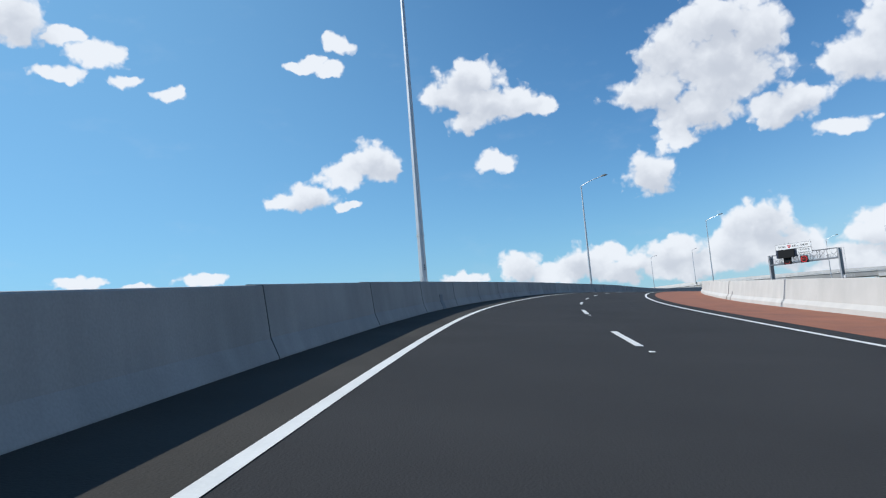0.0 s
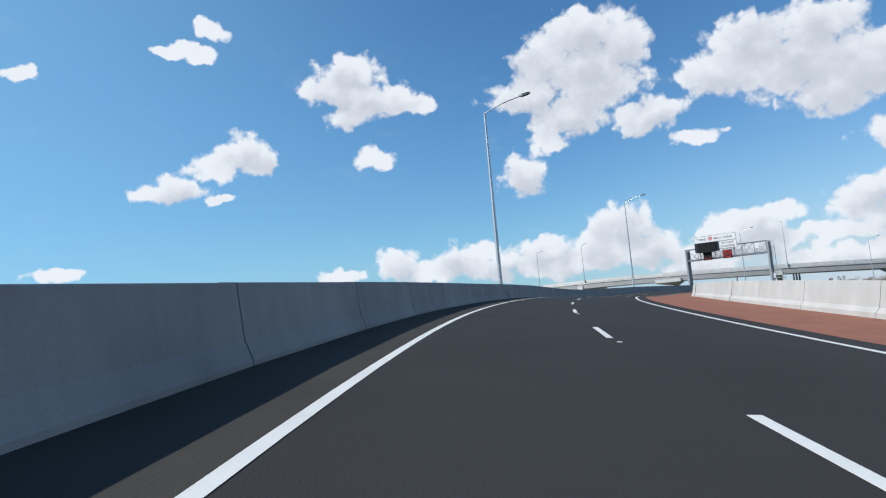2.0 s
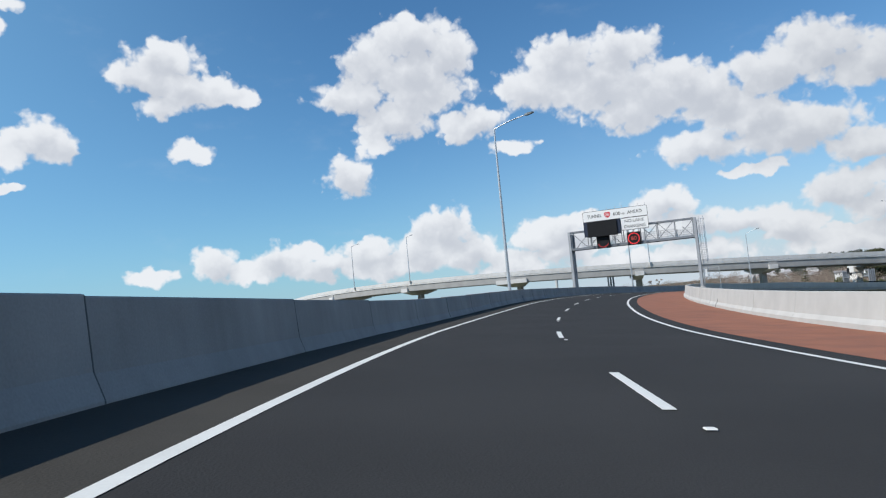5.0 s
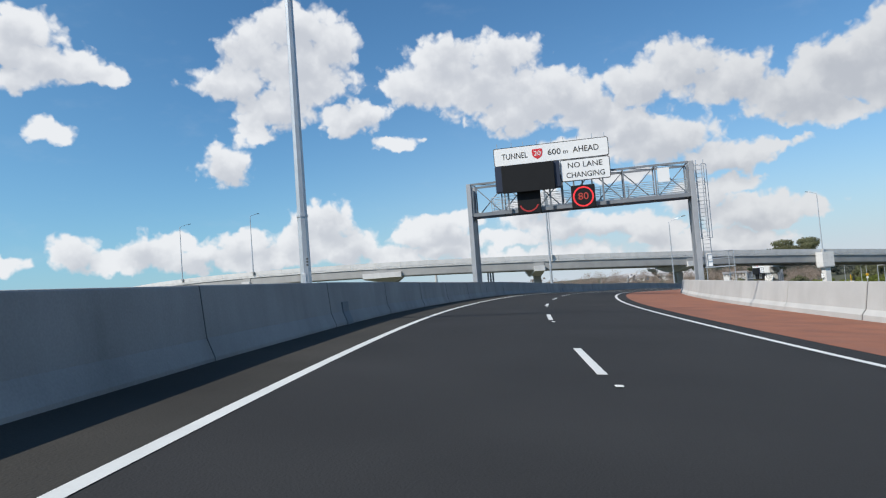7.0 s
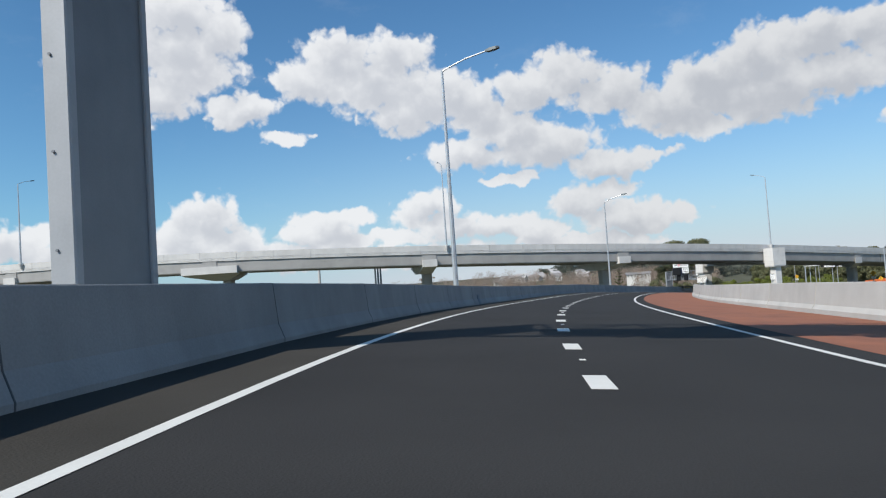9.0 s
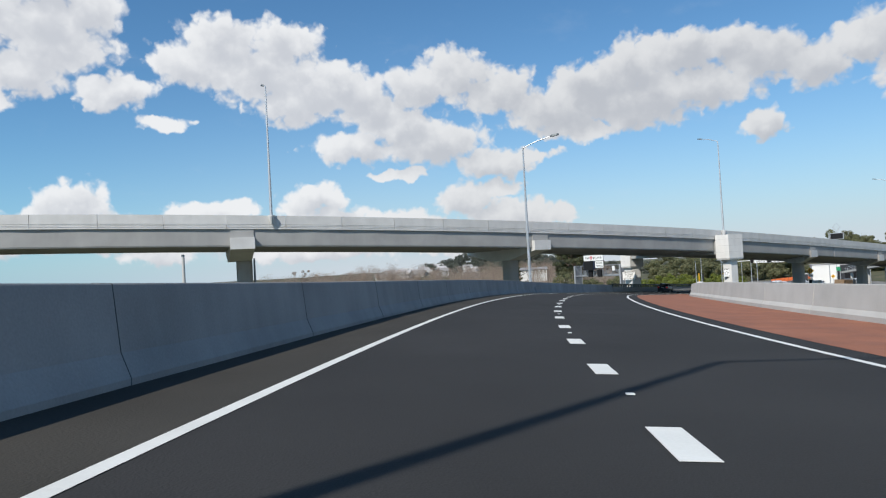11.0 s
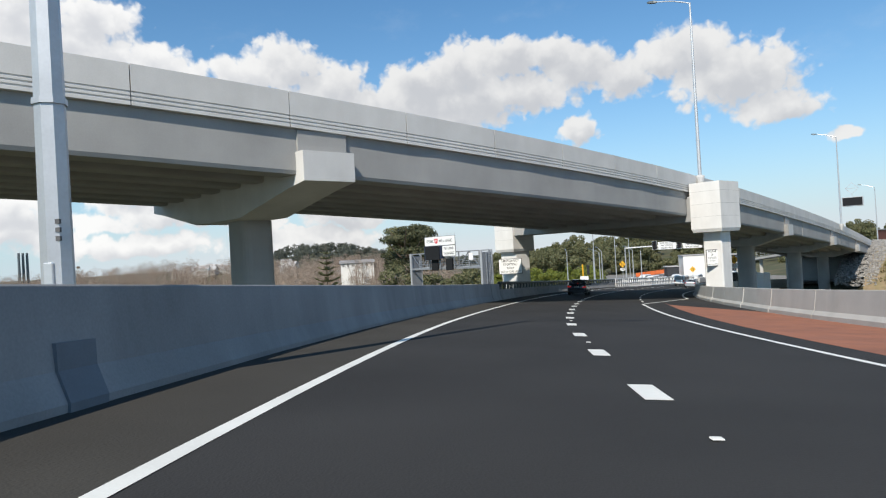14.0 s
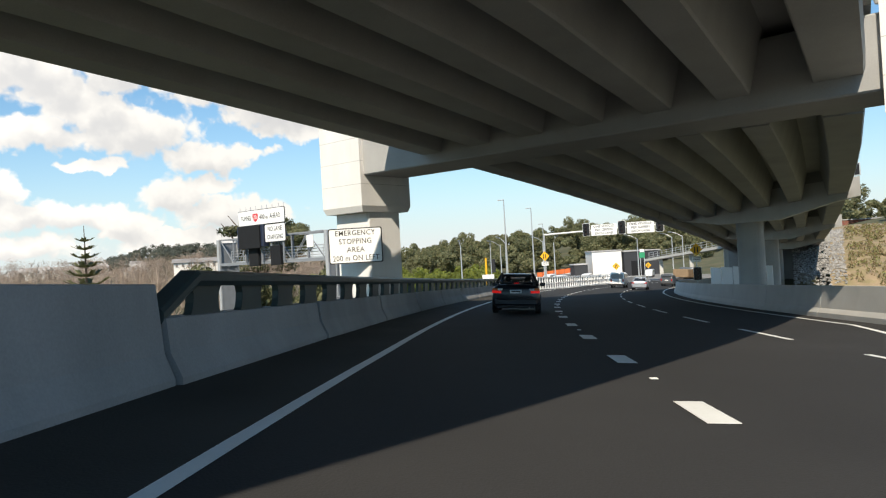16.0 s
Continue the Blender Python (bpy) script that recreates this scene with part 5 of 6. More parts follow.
def sedan(m, paint, label, amber=True, braking=False, spoiler=True):
    """A four-door saloon; +y is its front."""
    t = thing("car", m, label, "car", "cars on the road")
    W = 0.85
    body = [(-2.21, 0.70, 0.40, 0.84), (-2.18, 0.79, 0.30, 0.95), (-2.08, 0.83, 0.24, 1.0), (-1.55, W, 0.21, 1.01), (-0.6, W, 0.20, 0.94),
            (0.6, W, 0.20, 0.92), (1.1, W, 0.20, 0.90), (1.7, 0.83, 0.20, 0.83), (2.05, 0.78, 0.24, 0.74), (2.2, 0.66, 0.32, 0.62)]
    part("body", loft(body, power=5.0, taper=0.93), paint, t, smooth=True)
    cabin = [(-1.78, 0.70, 0.90, 0.98), (-1.45, 0.74, 0.88, 1.12), (-1.05, 0.76, 0.88, 1.31), (-0.7, 0.765, 0.88, 1.38), (-0.2, 0.77, 0.88, 1.395), (0.15, 0.77, 0.88, 1.38), (0.5, 0.77, 0.87, 1.28), (0.85, 0.76, 0.86, 1.08), (1.2, 0.74, 0.84, 0.92)]
    part("windows", loft(cabin, power=5.0, taper=0.70), M_GLASS, t, "dark tinted windows", smooth=True)
    roof = [(-1.06, 0.49, 1.27, 1.335), (-0.85, 0.54, 1.31, 1.37), (-0.3, 0.56, 1.33, 1.395), (0.12, 0.55, 1.33, 1.385), (0.42, 0.49, 1.27, 1.325)]
    part("roof", loft(roof, power=3.5), paint, t, smooth=True)
    for x in (-0.36, 0.36):
        bm = bmesh.new()
        box(bm, x - 0.22, x + 0.22, -0.1, 0.1, 0.6, 1.08, 0.06)
        box(bm, x - 0.12, x + 0.12, -0.06, 0.06, 1.1, 1.27, 0.04)
        part("seat", bm, M_TRIM, t)
    for sx in (-1, 1):
        for a, b in (((-1.72, 0.70, 0.97), (-0.95, 0.53, 1.36)), ((1.15, 0.71, 0.92), (0.4, 0.54, 1.35)), ((-0.25, 0.745, 0.95), (-0.25, 0.56, 1.37))):
            bm = bmesh.new()
            bar(bm, (sx * a[1], a[0], a[2]), (sx * b[1], b[0], b[2]), 0.07, 0.09)
            part("pillar", bm, paint, t)
        bm = bmesh.new()
        sweep(bm, [[(sx * x, y, z) for x, z in ((0.50, 0.70), (0.80, 0.71), (0.80, 0.795), (0.49, 0.785))] for y in (-2.215, -2.0)], closed=True, caps=True)
        part("tail_light", bm, M_BRAKE if braking else M_TAIL, t)
        bm = bmesh.new()
        sweep(bm, [[(sx * x, y, z) for x, z in ((0.62, 0.80), (0.80, 0.80), (0.785, 0.875), (0.62, 0.868))] for y in (-2.215, -2.0)], closed=True, caps=True)
        part("indicator", bm, M_AMBER if amber else M_TAIL, t)
        bm = bmesh.new()
        sweep(bm, [[(sx * x, y, z) for x, z in ((0.47, 0.79), (0.615, 0.80), (0.615, 0.868), (0.44, 0.855))] for y in (-2.215, -2.1)], closed=True, caps=True)
        part("reversing_light", bm, M_CLEAR, t)
        bm = bmesh.new()
        box(bm, min(sx * 0.80, sx * 1.0), max(sx * 0.80, sx * 1.0), 0.62, 0.74, 0.92, 1.06, 0.03)
        part("mirror", bm, paint, t)
        for y in (-1.32, 1.32):
            wheel(t, sx * 0.74, y)
        bm = bmesh.new()
        box(bm, min(sx * 0.45, sx * 0.74), max(sx * 0.45, sx * 0.74), 2.08, 2.19, 0.56, 0.68, 0.02)
        part("headlight", bm, M_CLEAR, t)
    bm = bmesh.new()
    box(bm, -0.72, 0.72, -2.235, -2.12, 0.30, 0.52, 0.04)
    part("bumper", bm, paint, t)
    bm = bmesh.new()
    box(bm, -0.64, 0.64, -2.2, -2.1, 0.20, 0.30, 0.02)
    part("valance", bm, M_TRIM, t)
    bm = bmesh.new()
    box(bm, -0.20, 0.20, -2.225, -2.19, 0.70, 0.82, 0.008)
    pl = part("number_plate", bm, M_PLATE, t)
    bm = bmesh.new()
    box(bm, -0.15, 0.15, -2.229, -2.225, 0.735, 0.785)
    part("text_bar", bm, M_BLACK, pl)
    if braking:
        bm = bmesh.new()
        box(bm, -0.08, 0.08, -1.62, -1.58, 1.02, 1.06, 0.005)
        part("brake_light", bm, M_BRAKE, t)
    if spoiler:
        bm = bmesh.new()
        box(bm, -0.68, 0.68, -2.14, -1.96, 1.06, 1.09, 0.01)
        for x in (-0.6, 0.6):
            box(bm, x - 0.03, x + 0.03, -2.1, -2.0, 0.97, 1.07)
        part("spoiler", bm, paint, t)
    bm = bmesh.new()
    tube(bm, (0.45, -2.2, 0.24), (0.45, -1.9, 0.24), 0.035, n=8)
    part("exhaust", bm, M_RIM, t)
    return t


def van(m, paint, label, high=1.95):
    t = thing("van", m, label, "van", "vans and trucks")
    body = [(-2.3, 0.76, 0.45, 1.0), (-2.28, 0.83, 0.32, 1.75), (-2.2, 0.85, 0.25, high), (0.6, 0.85, 0.25, high), (1.2, 0.84, 0.25, high - 0.08), (1.9, 0.83, 0.28, 1.25), (2.25, 0.80, 0.32, 0.95), (2.32, 0.7, 0.4, 0.8)]
    part("body", loft(body, power=6.0), paint, t, smooth=True)
    bm = bmesh.new()
    board(bm, -0.68, 0.68, 1.12, high - 0.2, -2.31, -2.27, 0.08)
    part("rear_window", bm, M_GLASS, t)
    for sx in (-1, 1):
        bm = bmesh.new()
        box(bm, min(sx * 0.80, sx * 0.862), max(sx * 0.80, sx * 0.862), -2.0, 1.1, 1.15, high - 0.25, 0.02)
        part("side_window", bm, M_GLASS, t)
        bm = bmesh.new()
        box(bm, min(sx * 0.62, sx * 0.8), max(sx * 0.62, sx * 0.8), -2.32, -2.24, 0.75, 1.08, 0.02)
        part("tail_light", bm, M_TAIL, t)
        for y in (-1.35, 1.45):
            wheel(t, sx * 0.74, y, 0.32)
    bm = bmesh.new()
    box(bm, -0.8, 0.8, -2.38, -2.25, 0.3, 0.52, 0.03)
    part("bumper", bm, M_TRIM, t)
    bm = bmesh.new()
    box(bm, -0.22, 0.22, -2.33, -2.28, 0.8, 0.92)
    part("number_plate", bm, M_PLATE, t)
    return t


M_RUST = material("worn_brown_tray", (0.22, 0.15, 0.09), 0.8, spread=0.25, scale=2, bump=0.1)


def truck(m, label):
    t = thing("truck", m, label, "truck", "vans and trucks")
    bm = bmesh.new()
    box(bm, -1.15, 1.15, -4.0, 1.4, 1.2, 2.5, 0.05)
    part("tray", bm, M_RUST, t)
    for y in (-3.7, -2.4, -1.1, 0.2, 1.3):
        for sx in (-1, 1):
            bm = bmesh.new()
            box(bm, min(sx * 1.15, sx * 1.2), max(sx * 1.15, sx * 1.2), y - 0.05, y + 0.05, 1.2, 2.5)
            part("rib", bm, M_RUST, t)
    part("cab", loft([(1.7, 1.15, 0.7, 2.7), (1.8, 1.2, 0.6, 2.85), (3.0, 1.2, 0.6, 2.85), (3.5, 1.15, 0.6, 2.3), (3.65, 1.1, 0.65, 1.7)], power=7), P_GREY, t, smooth=True)
    bm = bmesh.new()
    box(bm, -0.45, 0.45, -4.0, 3.0, 0.75, 1.15)
    part("chassis", bm, M_TRIM, t)
    bm = bmesh.new()
    box(bm, -1.1, 1.1, -4.1, -4.0, 0.75, 1.0)
    part("tail_bar", bm, M_TRIM, t)
    for sx in (-1, 1):
        for y in (-3.0, -1.8, 2.6):
            wheel(t, sx * 0.95, y, 0.5, 0.35)
    return t


CAR_Z = 0.005
sedan(road_pose(349.3, 1.95, CAR_Z), P_DARK, "dark blue saloon car with amber indicators and boot spoiler", True, True)
sedan(road_pose(405, 8.3, CAR_Z), P_SILVER, "clean silver saloon car driving on the asphalt", False, False, False)
van(road_pose(414, 5.0, CAR_Z), P_WHITE, "white van with a dark rear window on the road")
van(road_pose(432, 9.2, CAR_Z), P_GREY, "dark grey sport utility car on the road", 1.7)
truck(road_pose(446, 9.6, CAR_Z), "tipper truck with a worn brown tray")


# ================= yard beyond the road =================
M_SHED = material("white_cladding", (0.74, 0.73, 0.70), 0.7, spread=0.06, scale=0.4, bump=0.1)
M_DARKCLAD = material("charcoal_cladding", (0.035, 0.037, 0.042), 0.6, spread=0.12, scale=0.6, bump=0.1)
M_ORANGE = material("orange_mesh_fence", (0.55, 0.12, 0.03), 0.8, spread=0.2, scale=1, bump=0.2)
M_BRICK = material("red_brown_cladding", (0.21, 0.075, 0.055), 0.85, spread=0.2, scale=0.6, bump=0.2)
M_ROOF = material("grey_roofing", (0.36, 0.35, 0.345), 0.8, spread=0.2, scale=0.5, bump=0.2, random_tone=0.6, spec=0.2)
M_HOUSE = material("painted_weatherboard", (0.62, 0.61, 0.585), 0.7, spread=0.1, scale=0.4, bump=0.1, random_tone=0.3)

yard = bmesh.new()
sweep(yard, [[(340, 196, -8.95), (340, 262, -8.95)], [(420, 196, -8.9), (420, 262, -8.9)]])
tagged(part("yard", yard, M_ASPHALT_OLD), "grey sealed yard beside the motorway", "pavement", kind="structure")


def shed(m, w, d, h, mat, label, ribs=12, doors=()):
    t = thing("shed", m, label, "shed")
    bm = bmesh.new()
    box(bm, 0, w, 0, d, -2, h, 0.02)
    part("wall", bm, mat, t)
    bm = bmesh.new()
    box(bm, -0.2, w + 0.2, -0.2, d + 0.2, h, h + 0.25, 0.02)
    part("roof", bm, M_ROOF, t)
    for k in range(1, ribs):
        bm = bmesh.new()
        box(bm, w * k / ribs - 0.04, w * k / ribs + 0.04, -0.04, 0.0, -1, h)
        part("seam", bm, mat, t)
    for x0, x1, z1 in doors:
        bm = bmesh.new()
        box(bm, x0, x1, -0.06, -0.01, -0.2, z1)
        part("door", bm, M_PANEL, t)
    return t


shed(upright_pose((373.6, 232.0, -8.9), (375.3, 225.3, -8.9)), 7.2, 8, 6.3, M_SHED, "white clad shed with a flat roof in the yard")
shed(upright_pose((375.5, 224.4, -8.9), (379.7, 215.8, -8.9)), 9.6, 9, 5.9, M_DARKCLAD, "charcoal clad building with a dark doorway", 8, ((1.8, 5.2, 3.6),))
shed(upright_pose((370.5, 236.2, -8.9), (371.6, 233.0, -8.9)), 3.3, 4, 3.4, M_DARKCLAD, "dark blue-grey site container", 8)
shed(upright_pose((403.0, 174.5, -1.8), (408.0, 156.0, -1.8)), 19, 12, 3.6, M_BRICK, "red-brown building with a grey roof on the bank", 10)
first_van = van(pose(352, 231, -8.94, 0, 0, 70), P_WHITE, "white work van parked in the yard", 1.8)
first_van["group"] = "vehicles parked in the yard"
for x, y, a in ((356, 227.5, 75), (349, 236, 62), (360, 233, 80), (358, 239, 66), (347, 240.5, 95), (366, 242, 70), (352, 243.5, 85), (384, 240, 20), (366, 219, 80)):
    copy_thing(first_van, pose(x, y, -8.94, 0, 0, a))
of = thing("fence", None, "orange plastic safety fence along the yard", "fence")
for k in range(10):
    x, y = 380.5 + 0.26 * k, 246.5 - 1.4 * k
    bm = bmesh.new()
    bar(bm, (x, y, -9.2 + 0.12 * k), (x, y, -7.1 + 0.12 * k), 0.08, 0.08)
    part("post", bm, M_TRIM, of)
    bm = bmesh.new()
    sweep(bm, [[(x, y, -8.4 + 0.12 * k), (x + 0.05, y, -7.2 + 0.12 * k), (x + 0.08, y, -7.2 + 0.12 * k), (x + 0.03, y, -8.4 + 0.12 * k)],
               [(x + 0.26, y - 1.4, -8.28 + 0.12 * k), (x + 0.31, y - 1.4, -7.08 + 0.12 * k), (x + 0.34, y - 1.4, -7.08 + 0.12 * k), (x + 0.29, y - 1.4, -8.28 + 0.12 * k)]], closed=True, caps=True)
    part("mesh_panel", bm, M_ORANGE, of)

# white rail on a kerb beyond the parapet, and the concrete median past it
wr = thing("guard_rail", None, "white steel guard rail with close posts", "guard rail")
A, B = Vector((271.0, 233.9, -5.05)), Vector((322.0, 225.2, -7.4))
for k in range(52):
    p = A.lerp(B, k / 51)
    bm = bmesh.new()
    box(bm, -0.05, 0.05, -0.05, 0.05, -1.2, 1.5)
    part("post", bm, M_SIGN, wr, m=Matrix.Translation(p))
for h in (0.15, 0.8, 1.45):
    bm = bmesh.new()
    bar(bm, A + Vector((0, 0, h)), B + Vector((0, 0, h)), 0.09, 0.09)
    part("rail", bm, M_SIGN, wr)
md = thing("barrier", None, "pale concrete median barrier", "barrier", kind="structure")
for k in range(5):
    p, q = Vector((322.4 + 4.0 * k, 225.0 - 0.7 * k, -7.5 - 0.22 * k)), Vector((326.3 + 4.0 * k, 224.3 - 0.7 * k, -7.7 - 0.22 * k))
    bm = bmesh.new()
    d = (q - p)
    box(bm, 0, d.length - 0.05, -0.2, 0.2, -1.0, 1.0, 0.04)
    part("panel", bm, M_PALE, md, m=upright_pose(p, q))

# low white wall under the guard rail, hoarding, footway ramp and a green sign
bm = bmesh.new()
bar(bm, A + Vector((0.1, 0.3, -0.35)), B + Vector((0.1, 0.3, -0.35)), 0.3, 1.3)
tagged(part("kerb_wall", bm, M_SHED), "low white concrete kerb wall below the guard rail", "wall", kind="structure")
hoard = thing("hoarding", None, "white site hoarding panels behind the barrier", "hoarding")
for k in range(5):
    p, q = Vector((266.0 + 2.4 * k, 212.6 + 0.75 * k, -5.6 - 0.1 * k)), Vector((268.35 + 2.4 * k, 213.3 + 0.75 * k, -5.6 - 0.1 * k))
    bm = bmesh.new()
    box(bm, 0, (q - p).length - 0.04, -0.03, 0.03, 0, 2.3)
    part("panel", bm, M_SHED, hoard, m=upright_pose(p, q))
ramp_ = thing("footbridge", None, "pale footbridge ramp with steel railings", "footbridge", kind="structure")
A2, B2 = Vector((352.0, 219.5, -4.6)), Vector((328.0, 205.0, -2.0))
bm = bmesh.new()
bar(bm, A2, B2, 2.2, 0.5)
part("deck", bm, M_PALE, ramp_)
for k in range(19):
    bm = bmesh.new()
    p = A2.lerp(B2, k / 18)
    bar(bm, p, p + Vector((0, 0, 1.5)), 0.06, 0.06)
    part("post", bm, M_GALV, ramp_)
for h in (0.6, 1.05, 1.5):
    bm = bmesh.new()
    bar(bm, A2 + Vector((0, 0, h)), B2 + Vector((0, 0, h)), 0.06, 0.06)
    part("rail", bm, M_GALV, ramp_)
for k in (0.15, 0.5, 0.85):
    p = A2.lerp(B2, k)
    bm = bmesh.new()
    bar(bm, Vector((p.x, p.y, -12)), p, 0.7, 0.7)
    part("column", bm, M_PALE, ramp_)
gs = thing("road_sign", upright_pose((349.6, 221.5, -9), (350.0, 219.5, -9)), "tall green sign with a white panel beside the yard", "road sign")
for x in (0.2, 1.0):
    bm = bmesh.new()
    tube(bm, (x, 0.08, 0), (x, 0.08, 6.8), 0.08, n=8)
    part("post", bm, M_GALV, gs)
bm = bmesh.new()
box(bm, 0, 1.1, -0.03, 0.03, 5.0, 6.1)
part("sign_board", bm, M_GREENSIGN, gs)
bm = bmesh.new()
box(bm, 0.15, 0.95, -0.03, 0.03, 6.2, 6.8)
part("plate", bm, M_SIGN, gs)

# slender lamps beyond
SLIM = lamp_meshes(9.0, 1.8)
slim = street_lamp(pose(309, 243, -8.5, 0, 0, 40), SLIM, "slender grey street lamp on the far carriageway", "slender lamps")
for x, y, z, a in ((307.6, 250, -8.6, 20), (318, 238, -8.6, 60), (316, 236, -8.8, 200), (322, 246, -8.8, 120), (341, 222, -9, 90), (336, 214, -9, 80), (362, 214, -9, 70),
                   (207, 300, -10, 30), (180, 330, -10, 60), (172, 335, -10, 240), (345, 252, -9, 10)):
    copy_thing(slim, pose(x, y, z, 0, 0, a))
street_lamp(pose(196, 192.5, -4.8, 0, 0, -25), lamp_meshes(9.2, 2.0), "single-arm grey street lamp behind the concrete barrier", "slender lamps")

post_ = None
for x, y, z, top in ((268.0, 236.4, -6.0, 3.8), (278.5, 235.0, -6.4, 5.2), (300.0, 236.0, -7.6, 3.2)):
    if post_ is None:
        post_ = thing("lamp_post", pose(x, y, z), "slender pale grey tapered lamp post beside the ramp", "lamp post", "lamp posts by the ramp")
        bm = bmesh.new()
        tube(bm, (0, 0, -3), (0, 0, 10.4), 0.13, 0.05, 8)
        part("pole", bm, M_GALV, post_)
        bm = bmesh.new()
        box(bm, -0.09, 0.09, -0.05, 0.6, 10.35, 10.45, 0.02)
        part("lamp_head", bm, M_GALV, post_)
    else:
        copy_thing(post_, pose(x, y, z))

# planted bank at the end of the flyover
M_BANK = material("mulched_bank", (0.27, 0.20, 0.125), 0.95, spread=0.35, scale=0.5, grain=6, bump=0.7, second=(0.21, 0.17, 0.09))
M_STONE = material("loose_stone", (0.235, 0.225, 0.21), 0.9, spread=0.25, scale=1.0, bump=0.4, island=0.7)


def bank_z(az, d):
    return float(np.interp(d, (112, 118, 140, 150, 185), (-11.5, -7.0, -1.6, -0.5, 0.2))) + 0.5 * noise.noise(Vector((az * 0.5, d * 0.08, 0)))


def bank_at(az, d, h=0.0):
    """A place on the bank, by bearing and distance from the camera's last place, to fit its view."""
    return Vector((200 + d * math.sin(radians(az)), 225 + d * math.cos(radians(az)), bank_z(az, d) + h))


bm = bmesh.new()
rows = []
for az_ in np.arange(104.6, 132, 0.9):
    rows.append([bank_at(az_, d) for d in (112, 115, 118, 121, 124, 128, 132, 136, 140, 145, 150, 160, 185)])
tagged(part("bank", sweep(bm, rows), M_BANK, smooth=True), "mulched earth bank planted with low dry scrub", "bank", kind="structure")
stone_v, stone_f = [], []
rng = np.random.default_rng(5)
for k in range(2600):
    d = rng.uniform(116, 150)
    c = bank_at(104.7 + rng.uniform(-2.4, 0.9), d)
    base = len(stone_v)
    r = rng.uniform(0.16, 0.36)
    for dx, dy, dz in ((1, 0, 0), (-1, 0, 0), (0, 1, 0), (0, -1, 0), (0, 0, 1), (0, 0, -1)):
        j = rng.uniform(0.6, 1.2)
        stone_v.append((c.x + dx * r * j, c.y + dy * r * j, c.z + dz * r * j * 0.8))
    for f in ((0, 2, 4), (2, 1, 4), (1, 3, 4), (3, 0, 4), (2, 0, 5), (1, 2, 5), (3, 1, 5), (0, 3, 5)):
        stone_f.append(tuple(base + i for i in f))
me = bpy.data.meshes.new("mesh")
me.from_pydata(stone_v, [], stone_f)
me.materials.append(M_STONE)
tagged(new("loose_stones", me), "loose grey rubble stones on the slope under the flyover", "stones", kind="stuff")

# ================= plants =================
M_LEAF = leafy(material("evergreen_leaves", (0.145, 0.16, 0.078), 0.7, spread=0.5, scale=0.10, grain=2, bump=0.0, second=(0.19, 0.185, 0.10), island=0.6, spec=0.3))
M_BRIGHT = leafy(material("yellow_green_leaves", (0.25, 0.28, 0.05), 0.7, spread=0.35, scale=0.2, grain=3, bump=0.0, second=(0.15, 0.18, 0.05), island=0.7, spec=0.3))
# far trees: distance haze is put into this paler, bluer leaf colour
M_HAZY_LEAF = leafy(material("hazed_far_leaves", (0.115, 0.135, 0.115), 0.8, spread=0.4, scale=0.06, grain=2, bump=0.0, second=(0.15, 0.155, 0.125), island=0.5, spec=0.2))
M_TWIG = material("bare_brown_twigs", (0.235, 0.18, 0.142), 0.9, spread=0.35, scale=0.06, grain=3, bump=0.0, second=(0.31, 0.25, 0.205), island=0.7, spec=0.2)
M_BARK = material("bark", (0.10, 0.075, 0.055), 0.95, spread=0.3, scale=2, grain=12, bump=0.5)
M_PINE = leafy(material("dark_pine_needles", (0.085, 0.10, 0.055), 0.7, spread=0.5, scale=0.3, grain=2, bump=0.0, second=(0.12, 0.12, 0.065), island=0.6, spec=0.2))
M_SCRUB = material("dry_scrub", (0.24, 0.17, 0.09), 0.9, spread=0.3, scale=0.4, bump=0.0, second=(0.15, 0.15, 0.06), island=0.8, spec=0.2)


def leaves(rng, lobes, count, size, upright=0.0, thin=1.0):
    """Small leaf clumps through ellipsoid lobes (x, y, z, rx, ry, rz); one quad each."""
    lob = np.array(lobes, float)
    vol = (lob[:, 3] * lob[:, 4] * lob[:, 5]) ** 0.67
    pick = rng.choice(len(lob), count, p=vol / vol.sum())
    d = rng.normal(size=(count, 3))
    d /= np.linalg.norm(d, axis=1)[:, None]
    rad = rng.uniform(0.45, 1.06, count)[:, None] ** 0.6
    c = lob[pick, :3] + d * rad * lob[pick, 3:]
    a = rng.normal(size=(count, 3))
    a[:, 2] += upright * 3
    face = d + 0.45 * rng.normal(size=(count, 3))
    if not upright:      # leaf clumps lie along the crown's surface
        a = np.cross(face, a)
    a /= np.linalg.norm(a, axis=1)[:, None]
    b = np.cross(a, rng.normal(size=(count, 3)) if upright else face)
    b /= np.linalg.norm(b, axis=1)[:, None]
    s = size * rng.uniform(0.6, 1.4, count)[:, None]
    a, b = a * s, b * s * thin
    v = np.stack([c - a - b * 0.6, c + a * 0.2 - b, c + a + b * 0.5, c - a * 0.3 + b], 1).reshape(-1, 3)
    return v


def leaf_mesh(v, mat):
    me = bpy.data.meshes.new("mesh")
    me.from_pydata(v.tolist(), [], [(4 * k, 4 * k + 1, 4 * k + 2, 4 * k + 3) for k in range(len(v) // 4)])
    me.materials.append(mat)
    return me


def crown_lobes(rng, w, h, n, flat=0.5, low=0.42):
    out = []
    for k in range(n):
        a, r = rng.uniform(0, 2 * math.pi), w * 0.75 * math.sqrt(rng.uniform())
        q = w * rng.uniform(0.28, 0.5)
        out.append((r * math.cos(a), r * math.sin(a), h * rng.uniform(low, 0.86) - 0.18 * h * (r / w) ** 2, q, q, q * flat * rng.uniform(0.8, 1.3)))
    return out


